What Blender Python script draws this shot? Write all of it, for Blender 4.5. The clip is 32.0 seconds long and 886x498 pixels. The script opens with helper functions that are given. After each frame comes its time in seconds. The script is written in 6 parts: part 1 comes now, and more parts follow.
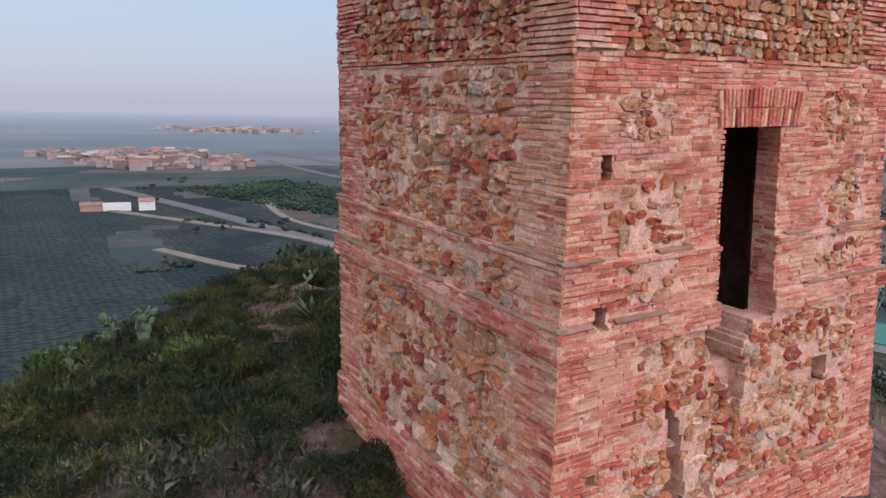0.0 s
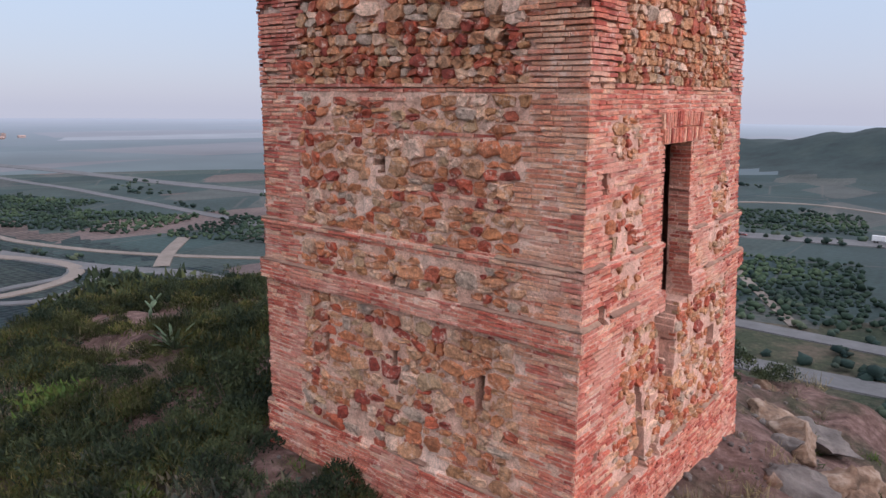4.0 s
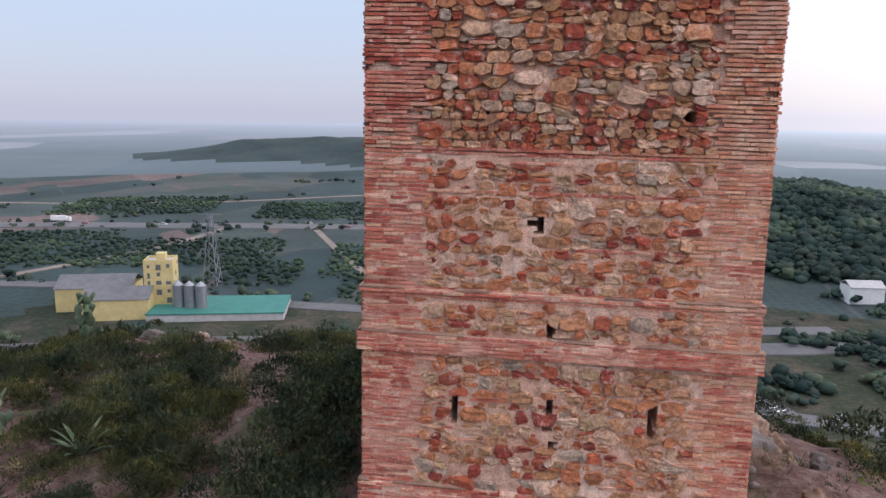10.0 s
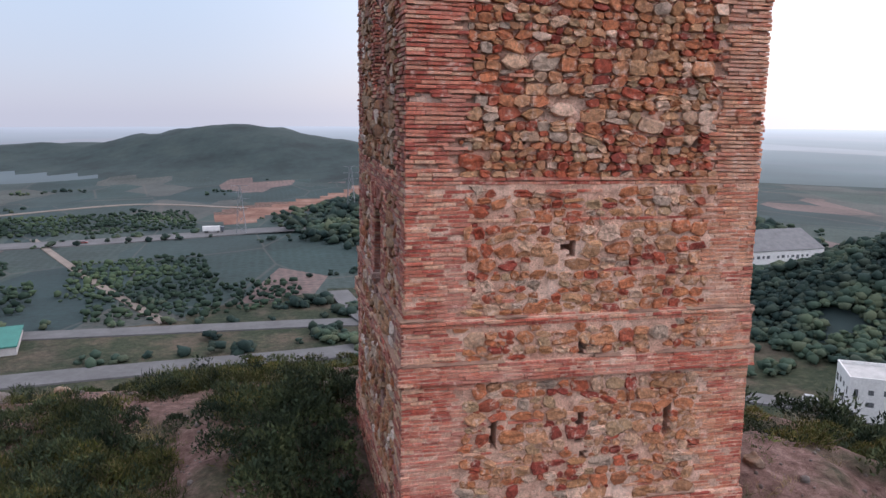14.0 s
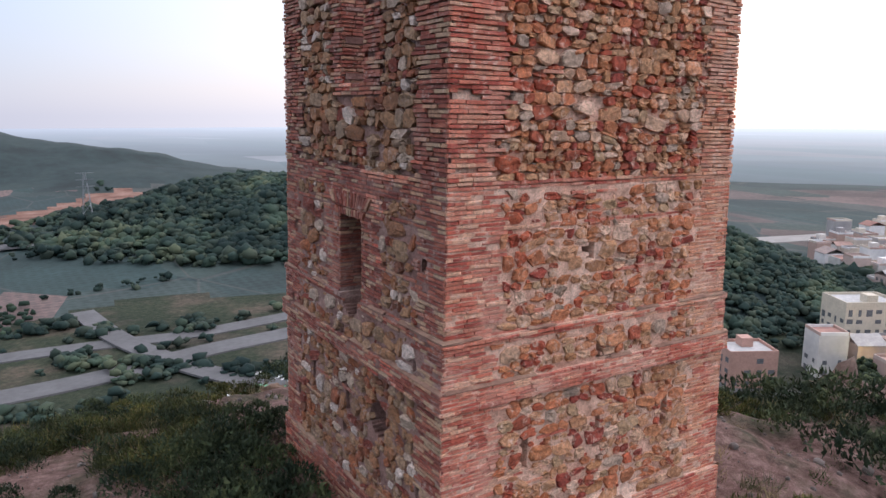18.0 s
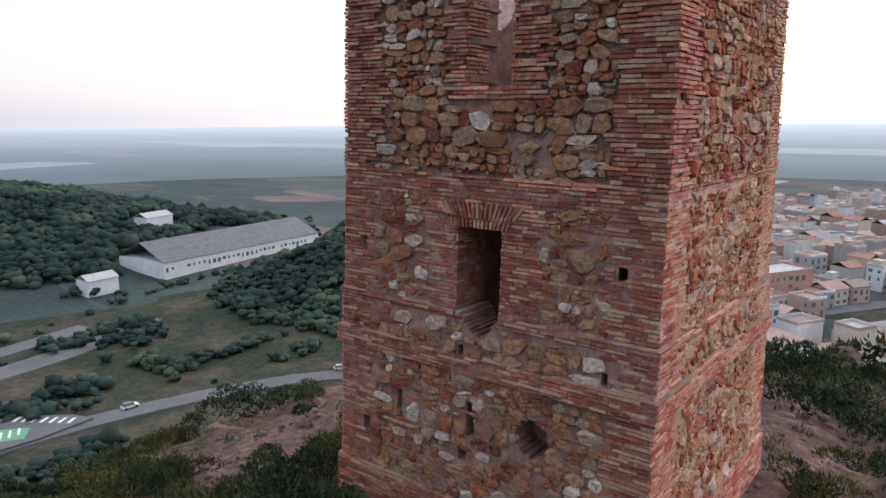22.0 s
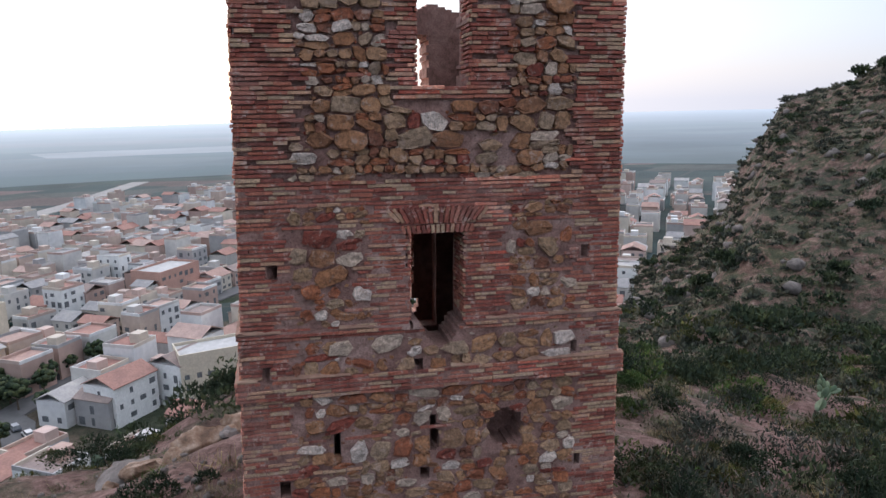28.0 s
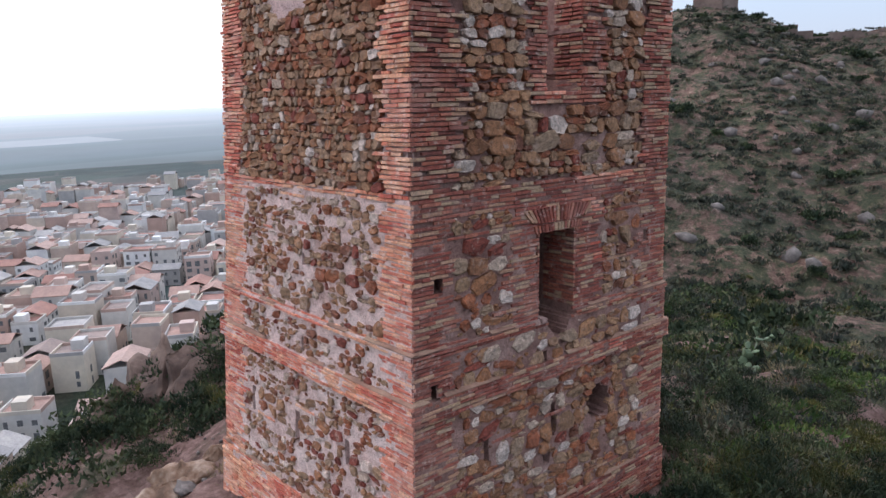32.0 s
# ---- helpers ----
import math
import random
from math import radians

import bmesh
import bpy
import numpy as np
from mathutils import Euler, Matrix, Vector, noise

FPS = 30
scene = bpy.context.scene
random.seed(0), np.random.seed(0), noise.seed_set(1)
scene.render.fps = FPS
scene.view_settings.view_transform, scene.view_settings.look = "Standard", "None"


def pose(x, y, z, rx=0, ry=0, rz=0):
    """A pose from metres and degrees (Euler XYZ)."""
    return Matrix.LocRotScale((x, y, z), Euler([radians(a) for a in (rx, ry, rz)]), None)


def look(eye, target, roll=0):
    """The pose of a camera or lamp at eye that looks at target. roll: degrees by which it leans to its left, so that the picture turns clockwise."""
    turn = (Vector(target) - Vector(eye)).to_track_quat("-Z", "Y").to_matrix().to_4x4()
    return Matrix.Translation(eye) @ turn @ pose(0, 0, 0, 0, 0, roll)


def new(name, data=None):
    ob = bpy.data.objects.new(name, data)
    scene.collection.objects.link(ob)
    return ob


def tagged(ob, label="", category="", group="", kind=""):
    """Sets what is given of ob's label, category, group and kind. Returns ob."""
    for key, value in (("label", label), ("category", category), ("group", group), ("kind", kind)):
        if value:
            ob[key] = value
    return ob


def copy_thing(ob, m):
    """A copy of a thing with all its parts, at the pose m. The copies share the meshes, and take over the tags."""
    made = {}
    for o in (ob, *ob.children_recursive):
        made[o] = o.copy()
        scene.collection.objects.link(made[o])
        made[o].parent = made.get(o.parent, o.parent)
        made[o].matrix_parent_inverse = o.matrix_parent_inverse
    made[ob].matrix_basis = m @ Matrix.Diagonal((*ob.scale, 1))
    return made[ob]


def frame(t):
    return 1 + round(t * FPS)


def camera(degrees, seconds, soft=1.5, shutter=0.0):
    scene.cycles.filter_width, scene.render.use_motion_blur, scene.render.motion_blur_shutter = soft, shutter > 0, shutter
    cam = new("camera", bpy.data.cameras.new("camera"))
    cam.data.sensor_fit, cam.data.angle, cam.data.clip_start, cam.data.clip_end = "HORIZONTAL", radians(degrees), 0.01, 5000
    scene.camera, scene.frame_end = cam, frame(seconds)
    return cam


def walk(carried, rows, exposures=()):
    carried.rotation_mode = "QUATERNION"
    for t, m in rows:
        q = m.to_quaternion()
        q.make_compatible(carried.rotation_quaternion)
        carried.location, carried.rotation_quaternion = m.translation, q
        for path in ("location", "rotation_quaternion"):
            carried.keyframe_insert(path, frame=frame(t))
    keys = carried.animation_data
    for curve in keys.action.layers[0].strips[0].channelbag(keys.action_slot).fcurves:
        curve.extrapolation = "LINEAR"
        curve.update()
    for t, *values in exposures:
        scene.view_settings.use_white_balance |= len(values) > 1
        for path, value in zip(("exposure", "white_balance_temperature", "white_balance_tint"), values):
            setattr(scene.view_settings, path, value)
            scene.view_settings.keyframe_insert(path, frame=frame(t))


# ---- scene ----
cam = camera(63.6, 32.0)
PATH = [
    (0, (7.473, -7.014, 4.681), (5.814, -5.967, 4.293), 1.2),
    (0.5, (7.369, -7.301, 4.649), (5.754, -6.186, 4.264), 1.1),
    (1, (7.247, -7.604, 4.627), (5.68, -6.421, 4.245), 1.0),
    (1.5, (7.101, -7.916, 4.624), (5.588, -6.665, 4.243), 0.9),
    (2, (6.922, -8.226, 4.645), (5.467, -6.907, 4.264), 0.8),
    (2.5, (6.706, -8.52, 4.691), (5.315, -7.135, 4.31), 0.7),
    (3, (6.469, -8.785, 4.763), (5.142, -7.337, 4.381), 0.7),
    (3.5, (6.222, -9.03, 4.858), (4.961, -7.526, 4.475), 0.6),
    (5.5, (4.728, -10.148, 5.109), (3.747, -8.447, 4.728), 0.6),
    (6, (4.229, -10.406, 5.169), (3.324, -8.663, 4.789), 0.7),
    (6.5, (3.71, -10.645, 5.222), (2.882, -8.864, 4.842), 0.7),
    (7, (3.176, -10.871, 5.278), (2.425, -9.057, 4.897), 0.6),
    (7.5, (2.627, -11.086, 5.344), (1.956, -9.242, 4.962), 0.5),
    (8, (2.051, -11.302, 5.357), (1.463, -9.427, 4.985), 0.5),
    (8.5, (1.398, -11.515, 5.362), (0.91, -9.609, 5.003), 0.6),
    (9, (0.696, -11.689, 5.472), (0.318, -9.759, 5.106), 0.7),
    (9.5, (0.066, -11.824, 5.596), (-0.217, -9.88, 5.222), 0.7),
    (10, (-0.501, -11.944, 5.68), (-0.7, -9.989, 5.307), 0.8),
    (10.5, (-1.064, -12.04, 5.767), (-1.18, -10.078, 5.396), 0.8),
    (11, (-1.611, -12.092, 5.851), (-1.642, -10.127, 5.481), 0.8),
    (11.5, (-2.123, -12.093, 5.924), (-2.069, -10.128, 5.555), 0.7),
    (12, (-2.598, -12.056, 5.977), (-2.459, -10.095, 5.609), 0.7),
    (12.5, (-3.044, -11.984, 6.014), (-2.821, -10.031, 5.646), 0.5),
    (13, (-3.466, -11.874, 6.041), (-3.158, -9.932, 5.673), 0.4),
    (13.5, (-3.863, -11.733, 6.054), (-3.471, -9.807, 5.686), 0.3),
    (14, (-4.241, -11.573, 6.05), (-3.766, -9.665, 5.683), 0.2),
    (14.5, (-4.61, -11.392, 6.04), (-4.053, -9.506, 5.675), 0.2),
    (15, (-4.97, -11.185, 6.034), (-4.331, -9.325, 5.67), 0.1),
    (15.5, (-5.315, -10.952, 6.028), (-4.596, -9.121, 5.664), 0.1),
    (17.5, (-6.691, -9.754, 6.026), (-5.673, -8.073, 5.659), 0.0),
    (18, (-7.064, -9.37, 6.032), (-5.977, -7.733, 5.666), 0.0),
    (18.5, (-7.457, -8.968, 6.048), (-6.302, -7.376, 5.68), 0.0),
    (19, (-7.868, -8.541, 6.056), (-6.651, -6.998, 5.689), -0.0),
    (19.5, (-8.295, -8.087, 6.049), (-7.019, -6.591, 5.683), 0.0),
    (20, (-8.736, -7.601, 6.041), (-7.403, -6.155, 5.676), 0.0),
    (20.5, (-9.187, -7.08, 6.044), (-7.799, -5.687, 5.679), -0.0),
    (21, (-9.637, -6.521, 6.061), (-8.196, -5.184, 5.695), -0.1),
    (21.5, (-10.074, -5.916, 6.093), (-8.569, -4.652, 5.724), -0.3),
    (22, (-10.507, -5.275, 6.135), (-8.921, -4.115, 5.763), -0.5),
    (22.5, (-10.942, -4.613, 6.182), (-9.272, -3.579, 5.806), -0.6),
    (23, (-11.363, -3.928, 6.221), (-9.619, -3.027, 5.841), -0.8),
    (23.5, (-11.751, -3.221, 6.233), (-9.943, -2.456, 5.848), -0.9),
    (24, (-12.087, -2.484, 6.209), (-10.227, -1.859, 5.821), -0.9),
    (24.5, (-12.345, -1.721, 6.168), (-10.444, -1.241, 5.775), -1.0),
    (25, (-12.496, -0.965, 6.115), (-10.564, -0.632, 5.719), -1.1),
    (25.5, (-12.566, -0.233, 6.044), (-10.614, -0.047, 5.648), -1.0),
    (27.5, (-11.735, 1.442, 6.088), (-9.798, 1.133, 5.698), -1.4),
    (28, (-11.509, 1.906, 6.236), (-9.595, 1.483, 5.842), -1.5),
    (28.5, (-11.284, 2.433, 6.349), (-9.4, 1.896, 5.951), -1.5),
    (29, (-11.051, 3.04, 6.409), (-9.203, 2.392, 6.006), -1.5),
    (29.5, (-10.795, 3.719, 6.413), (-8.99, 2.96, 6.007), -1.5),
    (30, (-10.501, 4.445, 6.386), (-8.745, 3.579, 5.974), -1.6),
    (30.5, (-10.161, 5.194, 6.361), (-8.462, 4.225, 5.944), -1.6),
    (31, (-9.779, 5.95, 6.372), (-8.142, 4.882, 5.948), -1.6),
    (31.5, (-9.358, 6.705, 6.439), (-7.789, 5.542, 6.01), -1.7),
    (32, (-8.912, 7.456, 6.558), (-7.416, 6.203, 6.121), -1.8),
]
EXPOSURES = [(0, 0.0, 5850, 17), (3, 0.1, 5850, 17), (9, 0.24, 5880, 17), (14, 0.26, 5900, 17), (20, 0.32, 5900, 15), (24, 0.0, 5750, 12), (28, 0.2, 5700, 12), (32, 0.4, 5700, 13)]
walk(cam, [(t, look(eye, target, roll)) for t, eye, target, roll in PATH], EXPOSURES)

# ---- sky and light ----
world = bpy.data.worlds.new("sky")
scene.world = world
world.use_nodes = True
wn, wl = world.node_tree.nodes, world.node_tree.links
wn.clear()
w_out = wn.new("ShaderNodeOutputWorld")
w_bg = wn.new("ShaderNodeBackground")
w_sky = wn.new("ShaderNodeTexSky")
w_sky.sky_type, w_sky.sun_disc = "NISHITA", False
w_sky.sun_elevation, w_sky.sun_rotation = radians(7.0), radians(75.0)
w_sky.altitude, w_sky.air_density, w_sky.dust_density, w_sky.ozone_density = 100, 1.0, 1.0, 1.5


def sky_node(kind, **values):
    n = wn.new(kind)
    for key, value in values.items():
        n.inputs[key].default_value = value
    return n


def sky_ramp(fac, stops):
    n = wn.new("ShaderNodeValToRGB")
    while len(n.color_ramp.elements) < len(stops):
        n.color_ramp.elements.new(0.5)
    for e, (p, c) in zip(n.color_ramp.elements, stops):
        e.position, e.color = p, (*c, 1)
    wl.new(fac, n.inputs["Fac"])
    return n.outputs["Color"]


# thin high cloud: grey-blue away from the sunset, pale and bright towards it, brightest overhead
w_way = wn.new("ShaderNodeTexCoord").outputs["Generated"]
w_sep = wn.new("ShaderNodeSeparateXYZ")
wl.new(w_way, w_sep.inputs[0])
w_cold = sky_ramp(w_sep.outputs["Z"], [(0.0, (0.4, 0.41, 0.46)), (0.06, (0.41, 0.44, 0.5)), (0.2, (0.42, 0.5, 0.57)), (0.5, (0.75, 0.78, 0.8)), (1.0, (1.0, 1.0, 1.0))])
w_warm = sky_ramp(w_sep.outputs["Z"], [(0.0, (0.68, 0.66, 0.67)), (0.035, (0.84, 0.73, 0.66)), (0.085, (0.94, 0.86, 0.79)), (0.18, (0.97, 0.94, 0.93)), (0.4, (1.0, 1.0, 1.0))])
w_dot = wn.new("ShaderNodeVectorMath")
w_dot.operation = "DOT_PRODUCT"
w_dot.inputs[1].default_value = (0.96, 0.28, 0.0)
wl.new(w_way, w_dot.inputs[0])
w_side = wn.new("ShaderNodeMapRange")
w_side.interpolation_type = "SMOOTHSTEP"
w_side.inputs["From Min"].default_value, w_side.inputs["From Max"].default_value = 0.12, 1.0
wl.new(w_dot.outputs["Value"], w_side.inputs["Value"])
w_mix = wn.new("ShaderNodeMix")
w_mix.data_type = "RGBA"
wl.new(w_side.outputs[0], w_mix.inputs[0])
wl.new(w_cold, w_mix.inputs[6])
wl.new(w_warm, w_mix.inputs[7])
w_bg.inputs["Strength"].default_value = 0.03
wl.new(w_sky.outputs[0], w_bg.inputs["Color"])
w_cloud = wn.new("ShaderNodeBackground")
w_cloud.inputs["Strength"].default_value = 1.12
wl.new(w_mix.outputs[2], w_cloud.inputs["Color"])
w_add = wn.new("ShaderNodeAddShader")
wl.new(w_bg.outputs[0], w_add.inputs[0])
wl.new(w_cloud.outputs[0], w_add.inputs[1])
wl.new(w_add.outputs[0], w_out.inputs["Surface"])

sun = new("sun", bpy.data.lights.new("sun", "SUN"))
sun.data.energy, sun.data.angle, sun.data.color = 2.05, radians(110), (1.0, 0.87, 0.81)
sun.matrix_world = look((0, 0, 0), (-math.cos(radians(-6)), -math.sin(radians(-6)), -0.6))


# ---- materials ----
def material(name, rough=0.9, metal=0.0, sheen=0.5):
    m = bpy.data.materials.new(name)
    m.use_nodes = True
    b = m.node_tree.nodes["Principled BSDF"]
    b.inputs["Roughness"].default_value, b.inputs["Metallic"].default_value = rough, metal
    b.inputs["Specular IOR Level"].default_value = sheen
    return m, m.node_tree, b


def node(tree, kind, **values):
    n = tree.nodes.new(kind)
    for key, value in values.items():
        n.inputs[key.replace("_", " ")].default_value = value
    return n


def ramp(tree, fac, stops, constant=False):
    n = tree.nodes.new("ShaderNodeValToRGB")
    n.color_ramp.interpolation = "CONSTANT" if constant else "LINEAR"
    while len(n.color_ramp.elements) < len(stops):
        n.color_ramp.elements.new(0.5)
    for e, (p, c) in zip(n.color_ramp.elements, stops):
        e.position, e.color = p, (*c, 1)
    tree.links.new(fac, n.inputs["Fac"])
    return n.outputs["Color"]


def mix(tree, fac, a, b, blend="MIX"):
    n = tree.nodes.new("ShaderNodeMix")
    n.data_type, n.blend_type = "RGBA", blend
    for socket, value in ((n.inputs[0], fac), (n.inputs[6], a), (n.inputs[7], b)):
        if hasattr(value, "is_output"):
            tree.links.new(value, socket)
        elif isinstance(value, tuple):
            socket.default_value = (*value, 1)
        else:
            socket.default_value = value
    return n.outputs[2]


def noise_fac(tree, scale, detail=4.0, rough=0.6, coord=None):
    if coord is None:
        coord = tree.nodes.new("ShaderNodeNewGeometry").outputs["Position"]
    n = node(tree, "ShaderNodeTexNoise", Scale=scale, Detail=detail, Roughness=rough)
    tree.links.new(coord, n.inputs["Vector"])
    return n.outputs["Fac"]


def maths(tree, op, a, b=0.0):
    n = tree.nodes.new("ShaderNodeMath")
    n.operation = op
    for socket, value in zip(n.inputs, (a, b, 0.5)):
        if hasattr(value, "is_output"):
            tree.links.new(value, socket)
        else:
            socket.default_value = value
    return n.outputs[0]


def bump(tree, bsdf, height, strength=0.5, distance=0.02):
    n = node(tree, "ShaderNodeBump", Strength=strength, Distance=distance)
    tree.links.new(height, n.inputs["Height"])
    tree.links.new(n.outputs[0], bsdf.inputs["Normal"])


def random_value(tree):
    info = tree.nodes.new("ShaderNodeObjectInfo").outputs["Random"]
    isle = tree.nodes.new("ShaderNodeNewGeometry").outputs["Random Per Island"]
    return maths(tree, "FRACT", maths(tree, "ADD", info, isle))


def pieces_material(name, stops, grain=(0.75, 1.15), scale=22.0, rough=0.92, relief=0.5, stain=None, smear=None, pitted=False):
    """Many alike pieces, each of its own colour, with grain, blotches and fine relief."""
    m, t, b = material(name, rough)
    n = len(stops)
    col = ramp(t, random_value(t), [(i / n, c) for i, c in enumerate(stops)], True)
    f1, f2 = noise_fac(t, scale), noise_fac(t, scale * 0.18, 3.0)
    col = mix(t, 1.0, col, ramp(t, f1, [(0.3, (grain[0],) * 3), (0.7, (grain[1],) * 3)]), "MULTIPLY")
    col = mix(t, 1.0, col, ramp(t, f2, [(0.3, (0.8, 0.8, 0.82)), (0.7, (1.12, 1.1, 1.06))]), "MULTIPLY")
    f0 = noise_fac(t, scale * 4.0, 3.0, 0.7)
    if pitted:
        col = mix(t, 1.0, col, ramp(t, f0, [(0.3, (0.45, 0.42, 0.4)), (0.45, (0.95,) * 3), (0.7, (1.25, 1.24, 1.22))]), "MULTIPLY")
    if stain:
        f3 = noise_fac(t, 1.3, 5.0, 0.7)
        col = mix(t, ramp(t, f3, [(0.5, (0, 0, 0)), (0.68, (0.7, 0.7, 0.7))]), col, stain)
    if smear:
        f4 = noise_fac(t, 7.0, 8.0, 0.8)
        col = mix(t, ramp(t, f4, [(0.55, (0, 0, 0)), (0.61, (0.8, 0.8, 0.8))]), col, smear)
    t.links.new(col, b.inputs["Base Color"])
    bump(t, b, mix(t, 0.45, f1, f0) if pitted else f1, relief, 0.02 if pitted else 0.012)
    return m


def plain_material(name, colour, scale=3.0, spread=0.25, rough=0.85, relief=0.2, second=None, fine=None, metal=0.0, sheen=0.5):
    m, t, b = material(name, rough, metal, sheen)
    f1, f2 = noise_fac(t, scale), noise_fac(t, fine or scale * 7)
    lo, hi = tuple(c * (1 - spread) for c in colour), second or tuple(min(1, c * (1 + spread)) for c in colour)
    col = ramp(t, f1, [(0.3, lo), (0.5, colour), (0.7, hi)])
    col = mix(t, 1.0, col, ramp(t, f2, [(0.3, (0.85,) * 3), (0.7, (1.1,) * 3)]), "MULTIPLY")
    t.links.new(col, b.inputs["Base Color"])
    if relief:
        bump(t, b, f2, relief, 0.03)
    return m


BRICK = pieces_material("old_brick", [(0.571, 0.157, 0.0996), (0.639, 0.227, 0.147), (0.502, 0.117, 0.0731), (0.685, 0.303, 0.2), (0.595, 0.187, 0.121), (0.388, 0.0825, 0.0551), (0.662, 0.263, 0.174), (0.48, 0.11, 0.0731), (0.73, 0.419, 0.28), (0.604, 0.198, 0.126)], (0.6, 1.25), 30.0, stain=(0.62, 0.33, 0.25), smear=(0.72, 0.48, 0.385), pitted=True)
BRICK_BUFF = pieces_material("buff_brick", [(0.674, 0.305, 0.181), (0.629, 0.239, 0.14), (0.719, 0.382, 0.237), (0.562, 0.181, 0.106), (0.674, 0.324, 0.196), (0.516, 0.229, 0.131), (0.741, 0.41, 0.263), (0.607, 0.219, 0.131)], (0.6, 1.25), 30.0, stain=(0.64, 0.4, 0.3), smear=(0.7, 0.5, 0.4), pitted=True)
# old brick darkened in colour for the shade on the west wall
BRICK_SHADED = pieces_material("shaded_old_brick", [(0.312, 0.0902, 0.0599), (0.374, 0.129, 0.084), (0.25, 0.0638, 0.0451), (0.458, 0.259, 0.164), (0.333, 0.106, 0.0672), (0.187, 0.055, 0.041), (0.416, 0.275, 0.179), (0.291, 0.0825, 0.0578)], (0.6, 1.25), 26.0, stain=(0.36, 0.17, 0.13), smear=(0.46, 0.31, 0.26), pitted=True)
STONE = pieces_material("rubble_stone", [(0.513, 0.203, 0.0895), (0.583, 0.305, 0.169), (0.42, 0.0857, 0.0437), (0.537, 0.203, 0.0947), (0.629, 0.387, 0.255), (0.466, 0.163, 0.0708), (0.49, 0.121, 0.0582), (0.548, 0.275, 0.146), (0.315, 0.0607, 0.0385), (0.723, 0.478, 0.35), (0.466, 0.224, 0.103), (0.466, 0.336, 0.255), (0.548, 0.184, 0.0832), (0.583, 0.316, 0.169), (0.385, 0.0963, 0.05), (0.466, 0.294, 0.169), (0.42, 0.203, 0.103), (0.56, 0.245, 0.122)], (0.5, 1.3), 19.0, relief=1.0, smear=(0.66, 0.47, 0.365), pitted=True)
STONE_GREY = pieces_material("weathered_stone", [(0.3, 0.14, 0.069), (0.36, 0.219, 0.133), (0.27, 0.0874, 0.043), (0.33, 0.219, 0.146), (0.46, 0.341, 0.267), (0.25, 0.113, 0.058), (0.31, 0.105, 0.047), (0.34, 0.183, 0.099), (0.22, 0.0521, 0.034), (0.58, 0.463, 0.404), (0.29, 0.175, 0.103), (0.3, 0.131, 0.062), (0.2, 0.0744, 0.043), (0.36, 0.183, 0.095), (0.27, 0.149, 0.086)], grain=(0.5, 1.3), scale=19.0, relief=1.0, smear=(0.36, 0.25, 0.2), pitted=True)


def mortar_material(name, low, mid, high):
    m, t, b = material(name, 0.95)
    f1, f2, f3 = noise_fac(t, 1.1, 5.0, 0.65), noise_fac(t, 34.0), noise_fac(t, 7.0)
    col = ramp(t, f1, [(0.3, low), (0.5, mid), (0.72, high)])
    col = mix(t, 1.0, col, ramp(t, f3, [(0.3, (0.66, 0.62, 0.6)), (0.5, (0.98,) * 3), (0.7, (1.2, 1.2, 1.2))]), "MULTIPLY")
    col = mix(t, 1.0, col, ramp(t, f2, [(0.35, (0.8,) * 3), (0.6, (1.06,) * 3)]), "MULTIPLY")
    f4 = noise_fac(t, 62.0, 3.0, 0.7)
    col = mix(t, 1.0, col, ramp(t, f4, [(0.32, (0.35, 0.32, 0.3)), (0.43, (0.9,) * 3), (0.65, (1.2,) * 3)]), "MULTIPLY")
    t.links.new(col, b.inputs["Base Color"])
    bump(t, b, mix(t, 0.5, mix(t, 0.5, f2, f4), f3), 1.0, 0.035)
    return m


MORTAR = {"south": mortar_material("pink_mortar", (0.54, 0.28, 0.2), (0.7, 0.44, 0.325), (0.8, 0.58, 0.46)),
          "east": mortar_material("rosy_mortar", (0.54, 0.28, 0.205), (0.68, 0.41, 0.315), (0.76, 0.52, 0.41)),
          # mortar darkened in colour too, for the west side's shade
          "west": mortar_material("shaded_mortar", (0.17, 0.085, 0.07), (0.26, 0.145, 0.12), (0.4, 0.27, 0.235)),
          "north": mortar_material("pale_mortar", (0.48, 0.32, 0.28), (0.6, 0.44, 0.4), (0.66, 0.53, 0.49))}


# mortar darkened in colour for the shade inside the tower
INNER_SHADE = mortar_material("shaded_inner_wall", (0.13, 0.065, 0.052), (0.2, 0.105, 0.085), (0.28, 0.17, 0.14))


def lump(x, y, seed=0):
    """Smooth value noise of numpy arrays, -1 to 1."""
    xi, yi = np.floor(x), np.floor(y)
    fx, fy = x - xi, y - yi
    fx, fy = fx * fx * (3 - 2 * fx), fy * fy * (3 - 2 * fy)

    def h(a, b):
        v = np.sin(a * 127.1 + b * 311.7 + seed * 74.7) * 43758.5453
        return v - np.floor(v)
    top = h(xi, yi) * (1 - fx) + h(xi + 1, yi) * fx
    low = h(xi, yi + 1) * (1 - fx) + h(xi + 1, yi + 1) * fx
    return (top * (1 - fy) + low * fy) * 2 - 1


